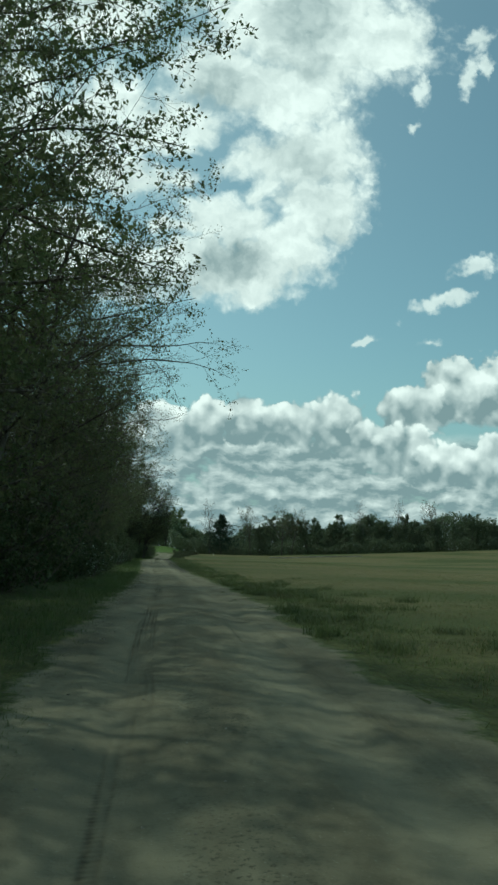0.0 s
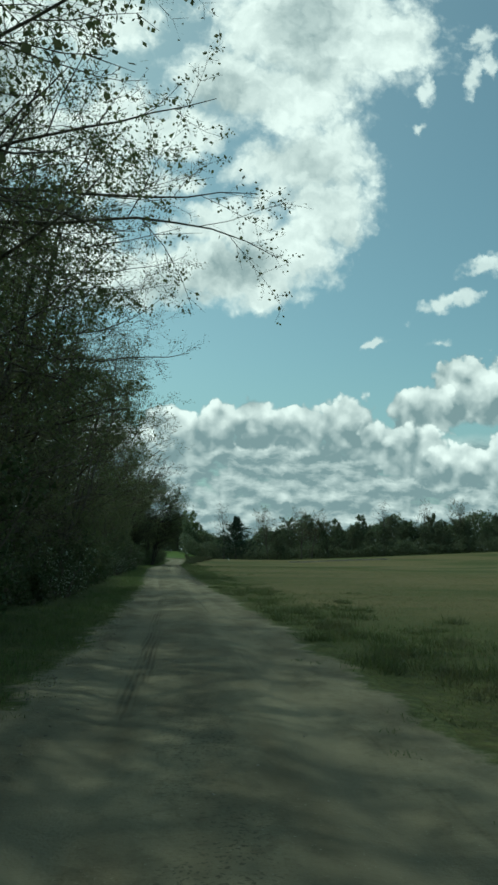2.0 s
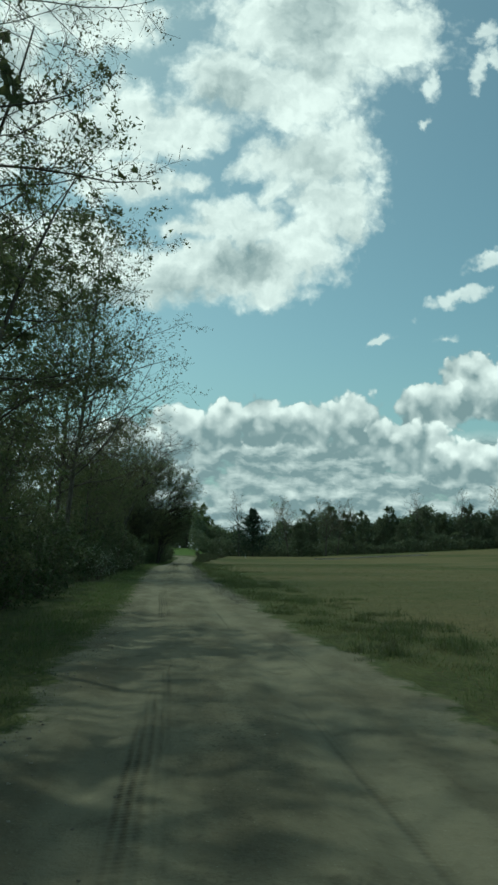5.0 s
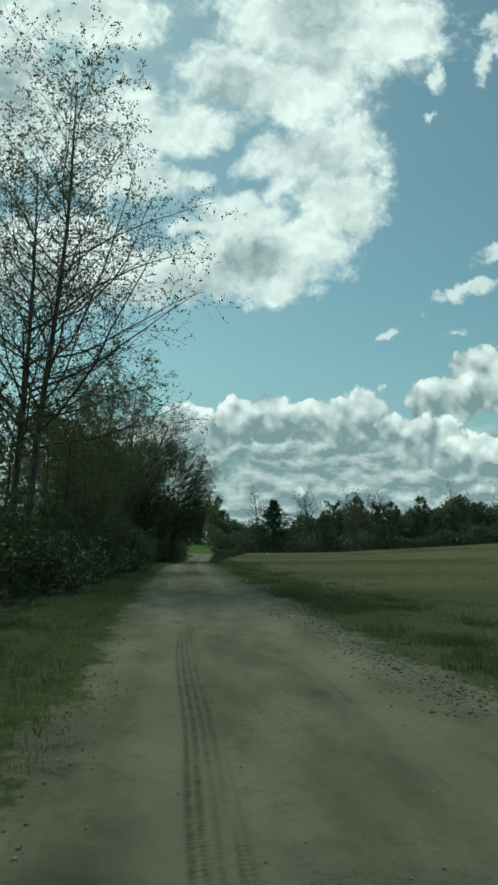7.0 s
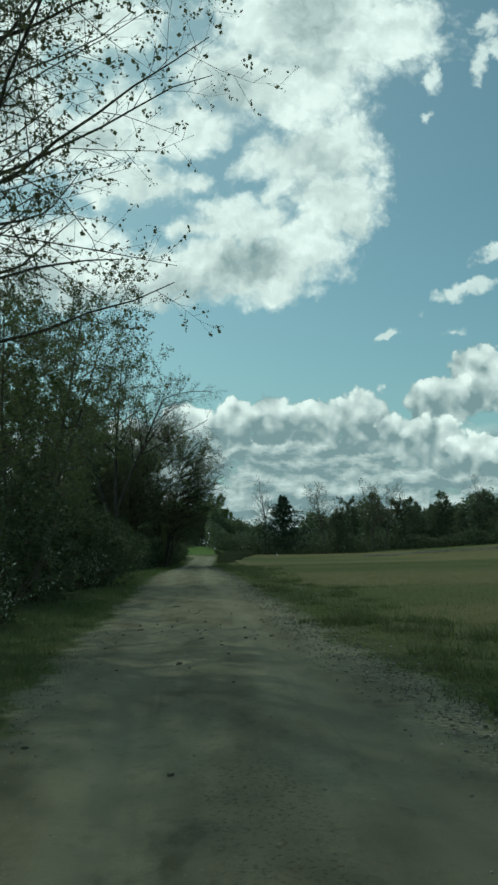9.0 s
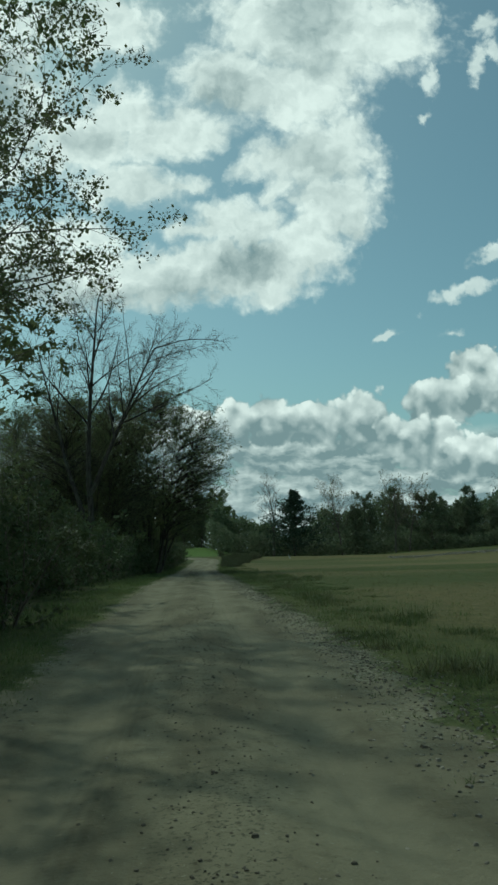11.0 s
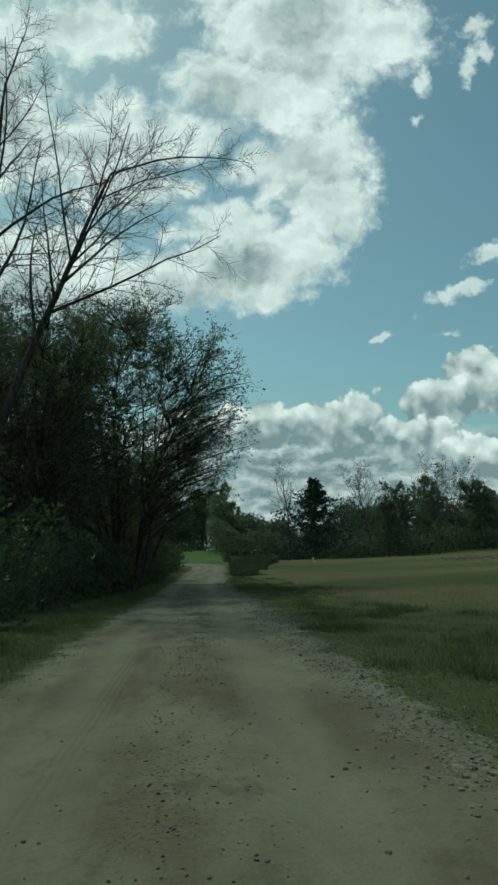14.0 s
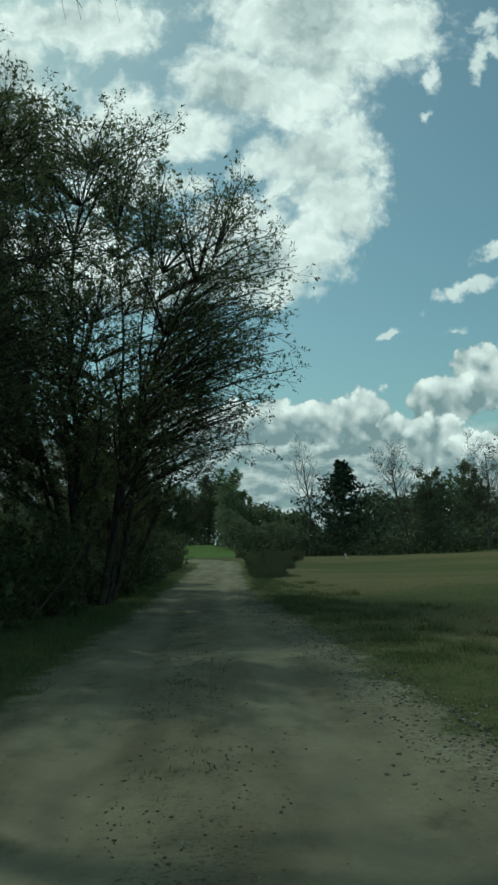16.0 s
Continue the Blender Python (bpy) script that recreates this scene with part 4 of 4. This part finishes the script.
# ---- wood across the field ----
WOOD_LABEL = "broadleaf tree in the wood across the field"
woods = [
    wood_tree(91, 11.5, WOOD_LABEL),
    wood_tree(92, 10.0, WOOD_LABEL, width=0.52),
    wood_tree(93, 12.5, WOOD_LABEL, width=0.40),
    wood_tree(94, 11.5, "tree with fresh light green leaves in the wood", width=0.46, leaf_mat=FRESH_LEAF),
]
bare_tree = wood_tree(95, 13.2, "bare tree with thin upright branches", width=0.42, leaves=0, bare=True, angle=34, first=0.3, limbs=20)
round_tree = wood_tree(96, 12.2, "round-headed budding tree at the edge of the field", width=0.46, leaves=2, leaf_size=0.15, leaf_mat=BUD, bare=True, angle=48, first=0.3, limbs=26)
place(bare_tree, 14.9, 212.0)
place(round_tree, 26.3, 207.5)
again(round_tree, 34.5, 203.0, 120, 0.95)
again(round_tree, 37.8, 206.0, 220, 0.92)
again(bare_tree, 60.0, 214.0, 60, 1.0)
again(round_tree, 82.0, 209.0, 30, 1.05)
again(bare_tree, 71.0, 213.0, 200, 1.0)
place(conifer(97, 11.0, 17.0), 17.4, 203.5)
used = set()


def wood(kind_no, x, y, s):
    turn = dice.uniform(0, 360)
    if kind_no in used:
        again(woods[kind_no], x, y, turn, s)
    else:
        used.add(kind_no)
        place(woods[kind_no], x, y, turn, s)


wood(3, 6.5, 240.0, 0.98)
wood(0, 2.0, 250.0, 0.95)
wood(2, 9.5, 246.0, 0.8)
wood(3, -3.0, 244.0, 0.8)
for q in range(26):
    x = -50 + q * 6.0 + dice.uniform(-2, 2)
    s = dice.uniform(0.72, 0.95) if 5 < x < 24 else dice.uniform(0.85, 1.08)
    wood(dice.choice((0, 1, 2, 2)), x, 221 + dice.uniform(-3, 6) + (20 if x < 3 else 0), s * (0.55 if 8 < x < 31 else 0.85))
for q in range(22):
    x = 28 + q * 4.6 + dice.uniform(-2, 2)
    wood(dice.choice((0, 1, 2)), x, 209 + dice.uniform(-2, 6), dice.uniform(0.55, 0.95) * (0.7 if x < 31 else 1.0))

# the wood's depth behind its front trees
rng = np.random.default_rng(17)
k = 130000
ux = rng.uniform(-70, 150, k)
top = 7.4 + 1.5 * np.sin(ux * 0.21) + 1.1 * np.sin(ux * 0.47 + 1) + 0.8 * np.sin(ux * 1.1 + 2) - 2.2 * step(ux, 6, 12) * step(-ux, -26, -20) + 0.02 * ux.clip(20, 90)
uy = 226 + rng.uniform(0, 14, k) + np.where(ux < 4, 26, 0)
uh = top * (1 - rng.uniform(0, 1, k) ** 1.2) + rng.normal(0, 0.35, k)
v, f = leaf_tris(rng, np.stack([ux, uy, land(ux, uy) + uh.clip(0.1, 20)], -1), 0.55)
tagged(new("far_wood", mesh_of("far_wood", v, [f], FAR_LEAF)), "dark dense wood behind the field", "wood", kind="stuff")

# undergrowth along the foot of the wood
rng = np.random.default_rng(7)
k = 60000
ux = rng.uniform(-45, 135, k)
uy = 206 + rng.uniform(0, 1, k) ** 1.5 * 14 + np.where(ux < 3, 36, 0) + np.where((ux > 3) & (ux < 20), 8, 0)
uh = (1.6 + 2.2 * np.abs(np.sin(ux * 0.37) * np.sin(ux * 0.11 + 1)) + 0.16 * (uy - 206).clip(0, 12)) * rng.uniform(0, 1, k) ** 0.7
v, f = leaf_tris(rng, np.stack([ux, uy, land(ux, uy) + uh], -1), 0.36)
tagged(new("undergrowth", mesh_of("undergrowth", v, [f], FAR_LEAF)), "dark undergrowth along the foot of the wood", "undergrowth", kind="stuff")

# a small white post at the far corner of the field
bm = bmesh.new()
bmesh.ops.create_cone(bm, cap_ends=True, segments=10, radius1=0.08, radius2=0.07, depth=0.6, matrix=Matrix.Translation((0, 0, 0.26)))
bmesh.ops.bevel(bm, geom=[e for e in bm.edges if e.is_boundary is False and len(e.link_faces) == 2 and abs(e.verts[0].co.z - e.verts[1].co.z) < 0.01], offset=0.02, segments=2)
me = bpy.data.meshes.new("marker_post")
bm.to_mesh(me)
bm.free()
me.materials.append(WHITE)
post = tagged(new("marker_post", me), "small leaning white marker post at the field edge", "post")
post.matrix_basis = pose(14.4, 187.7, float(land(14.4, 187.7)) - 0.03, 4, -24, 0)

# ---- grass, weeds and stones ----


def tufts(name, rng, x, y, height, blades, mat, label, category, width=0.005, splay=1.2, spread=0.05):
    """Grass in tufts of slender leaning blades, all one sheet of stuff."""
    n_all = len(x) * blades
    bx, by = np.repeat(x, blades) + rng.normal(0, spread, n_all), np.repeat(y, blades) + rng.normal(0, spread, n_all)
    h = (np.repeat(height, blades) * rng.uniform(0.45, 1.2, n_all))[:, None]
    a = rng.uniform(0, 6.28, n_all)
    base = np.stack([bx, by, surface(bx, by) - 0.008], -1)
    out = np.stack([np.cos(a), np.sin(a), 0 * a], -1)
    side = np.stack([-np.sin(a), np.cos(a), 0 * a], -1) * (width * (0.7 + h * 2.5))
    tip = base + out * h * rng.uniform(0.1, splay, (n_all, 1)) + np.array((0, 0, 1.0)) * h
    v = np.stack([base - side, base + side, tip], 1).reshape(-1, 3)
    me = mesh_of(name, v, [np.arange(3 * n_all).reshape(-1, 3)], mat)
    return tagged(new(name, me), label, category, kind="stuff")


rng = np.random.default_rng(21)
# left verge
k = 15000
y = 165 * rng.uniform(0, 1, k)
x = road_edges(y)[0] + 0.2 - np.abs(rng.normal(0, 1.3, k))
tufts("verge_grass", rng, x, y, rng.uniform(0.04, 0.17, k) * step(road_edges(y)[0] - x, -0.25, 0.5).clip(0.25, 1) * (1 + 0.5 * ripple(x, y)), 9, GREEN_BLADE, "short green grass on the shaded road verge", "grass", spread=0.09)
# right verge: green grass and weeds
k = 9000
y = rng.uniform(2, 175, k)
x = road_edges(y)[1] - 0.15 + np.abs(rng.normal(0, 1.4, k)) + 0.5 * rng.uniform(0, 1, k) * ((y > 60) & (y < 150))
tufts("verge_grass", rng, x, y, rng.uniform(0.03, 0.11, k) * step(x - road_edges(y)[1], -0.2, 0.7).clip(0.25, 1) * (1 + 0.9 * ripple(x * 1.7, y)).clip(0.15, 2), 9, GREEN_BLADE, "green grass along the edge of the field", "grass", spread=0.09)
clump = 520
cy, cs = rng.uniform(4, 172, clump), rng.uniform(0.4, 1.6, clump) ** 1.4
cx = road_edges(cy)[1] + 0.35 + np.abs(rng.normal(0, 1.5, clump))
x, y = np.repeat(cx, 9), np.repeat(cy, 9)
x, y = x + rng.normal(0, 0.20, len(x)), y + rng.normal(0, 0.28, len(y))
tufts("weeds", rng, x, y, rng.uniform(0.05, 0.14, len(x)) * np.repeat(cs, 9), 22, WEED, "leafy weeds along the edge of the field", "weeds", width=0.007, splay=1.5, spread=0.10)
# field
k = 18000
y = 3 + 150 * rng.uniform(0, 1, k) ** 1.1
x = road_edges(y)[1] + 0.8 + 30 * rng.uniform(0, 1, k) ** 1.6
tufts("field_grass", rng, x, y, rng.uniform(0.03, 0.10, k), 6, DRY_BLADE, "dry straw-coloured grass in the open field", "grass", width=0.006, spread=0.14)
k = 14000
y = 3 + 150 * rng.uniform(0, 1, k) ** 1.1
x = road_edges(y)[1] + 0.8 + 28 * rng.uniform(0, 1, k) ** 1.6
keep = ripple(x * 0.25, y * 0.4, 3.0) > -0.2
tufts("field_grass", rng, x[keep], y[keep], rng.uniform(0.03, 0.09, keep.sum()), 6, GREEN_BLADE, "green grass growing through the dry field", "grass", width=0.006, spread=0.14)
# tufts on the road's margin
y = np.concatenate([rng.uniform(14, 24, 9), rng.uniform(60, 145, 160), rng.uniform(112, 140, 110)])
x = np.concatenate([road_edges(y[:9])[1] - rng.uniform(0.1, 0.5, 9), road_edges(y[9:169])[1] - rng.uniform(-0.3, 0.6, 160), rng.normal(0.05, 0.18, 110)])
tufts("road_tufts", rng, x, y, rng.uniform(0.02, 0.05, len(x)), 18, WEED, "small weed tufts growing in the road", "weeds", splay=1.4)


def stones(name, rng, x, y, size, mat, label, category):
    """Rough angular stones, half sunk in the road."""
    box = np.array([(a, b, c) for c in (-1, 1) for a, b in ((-1, -1), (1, -1), (1, 1), (-1, 1))], dtype=float)
    quad = np.array([(0, 3, 2, 1), (4, 5, 6, 7), (0, 1, 5, 4), (1, 2, 6, 5), (2, 3, 7, 6), (3, 0, 4, 7)])
    k = len(x)
    v = box[None] * (1 - 0.35 * (box[None, :, 2:] > 0)) + rng.normal(0, 0.22, (k, 8, 3))
    v = v * (size[:, None, None] * 0.5) * np.array((1, 1, 0.65))
    a = rng.uniform(0, 6.28, k)
    c, s = np.cos(a)[:, None], np.sin(a)[:, None]
    v = np.stack([v[..., 0] * c - v[..., 1] * s, v[..., 0] * s + v[..., 1] * c, v[..., 2]], -1)
    v = v + np.stack([x, y, (surface(x, y) if name != "rubble" else land(x, y) + 0.03) + size * 0.12], -1)[:, None]
    f = (quad[None] + np.arange(k)[:, None, None] * 8).reshape(-1, 4)
    return tagged(new(name, mesh_of(name, v.reshape(-1, 3), [f], mat)), label, category, kind="stuff")


k = 15000
y = rng.uniform(56, 150, k)
x = road_edges(y)[1] - 0.15 + rng.normal(0, 0.32, k) * (0.6 + 0.5 * np.abs(np.sin(y * 0.31)))
stones("gravel", rng, x, y, rng.uniform(0.009, 0.026, k) * rng.uniform(0.6, 1.5, k), GRAVEL, "pale gravel thrown up along the road edge", "gravel")
k = 2000
y = rng.uniform(10, 160, k)
x = road_edges(y)[0] + 0.2 + rng.normal(0, 0.2, k)
stones("gravel", rng, x, y, rng.uniform(0.01, 0.03, k), GRAVEL, "loose gravel along the verge", "gravel")
k = 1600
y = rng.uniform(2, 165, k)
x = rng.normal(0.2, 0.9, k)
stones("gravel", rng, x, y, rng.uniform(0.006, 0.02, k), GRAVEL, "small stones scattered on the road", "gravel")
k = 7000
y = rng.uniform(84, 150, k)
x = 0.02 + rng.normal(0, 0.34, k)
stones("grit", rng, x, y, 0.006 + 0.014 * rng.uniform(0, 1, k) ** 2, CLOD, "dark grit and crumbs of soil between the wheel tracks", "grit")
k = 110
y = np.concatenate([rng.normal(78, 4.0, 70), rng.uniform(5, 150, 40)])
x = rng.uniform(-1.5, 1.5, k)
stones("clods", rng, x, y, rng.uniform(0.02, 0.055, k) * np.where(np.arange(k) < 70, 1.0, 0.45), CLOD, "dark clods of earth dropped on the road", "clods")
k = 5000
y = rng.uniform(56, 150, k)
x = road_edges(y)[1] - 0.05 + rng.normal(0, 0.28, k)
stones("grit", rng, x, y, rng.uniform(0.008, 0.03, k), CLOD, "dark grit and soil among the roadside gravel", "grit")
k = 1400
x = rng.uniform(28, 52, k)
y = 184 + rng.normal(0, 1.2, k)
stones("rubble", rng, x, y, rng.uniform(0.06, 0.22, k), GRAVEL, "pale rubble strewn along the end of the field", "rubble")
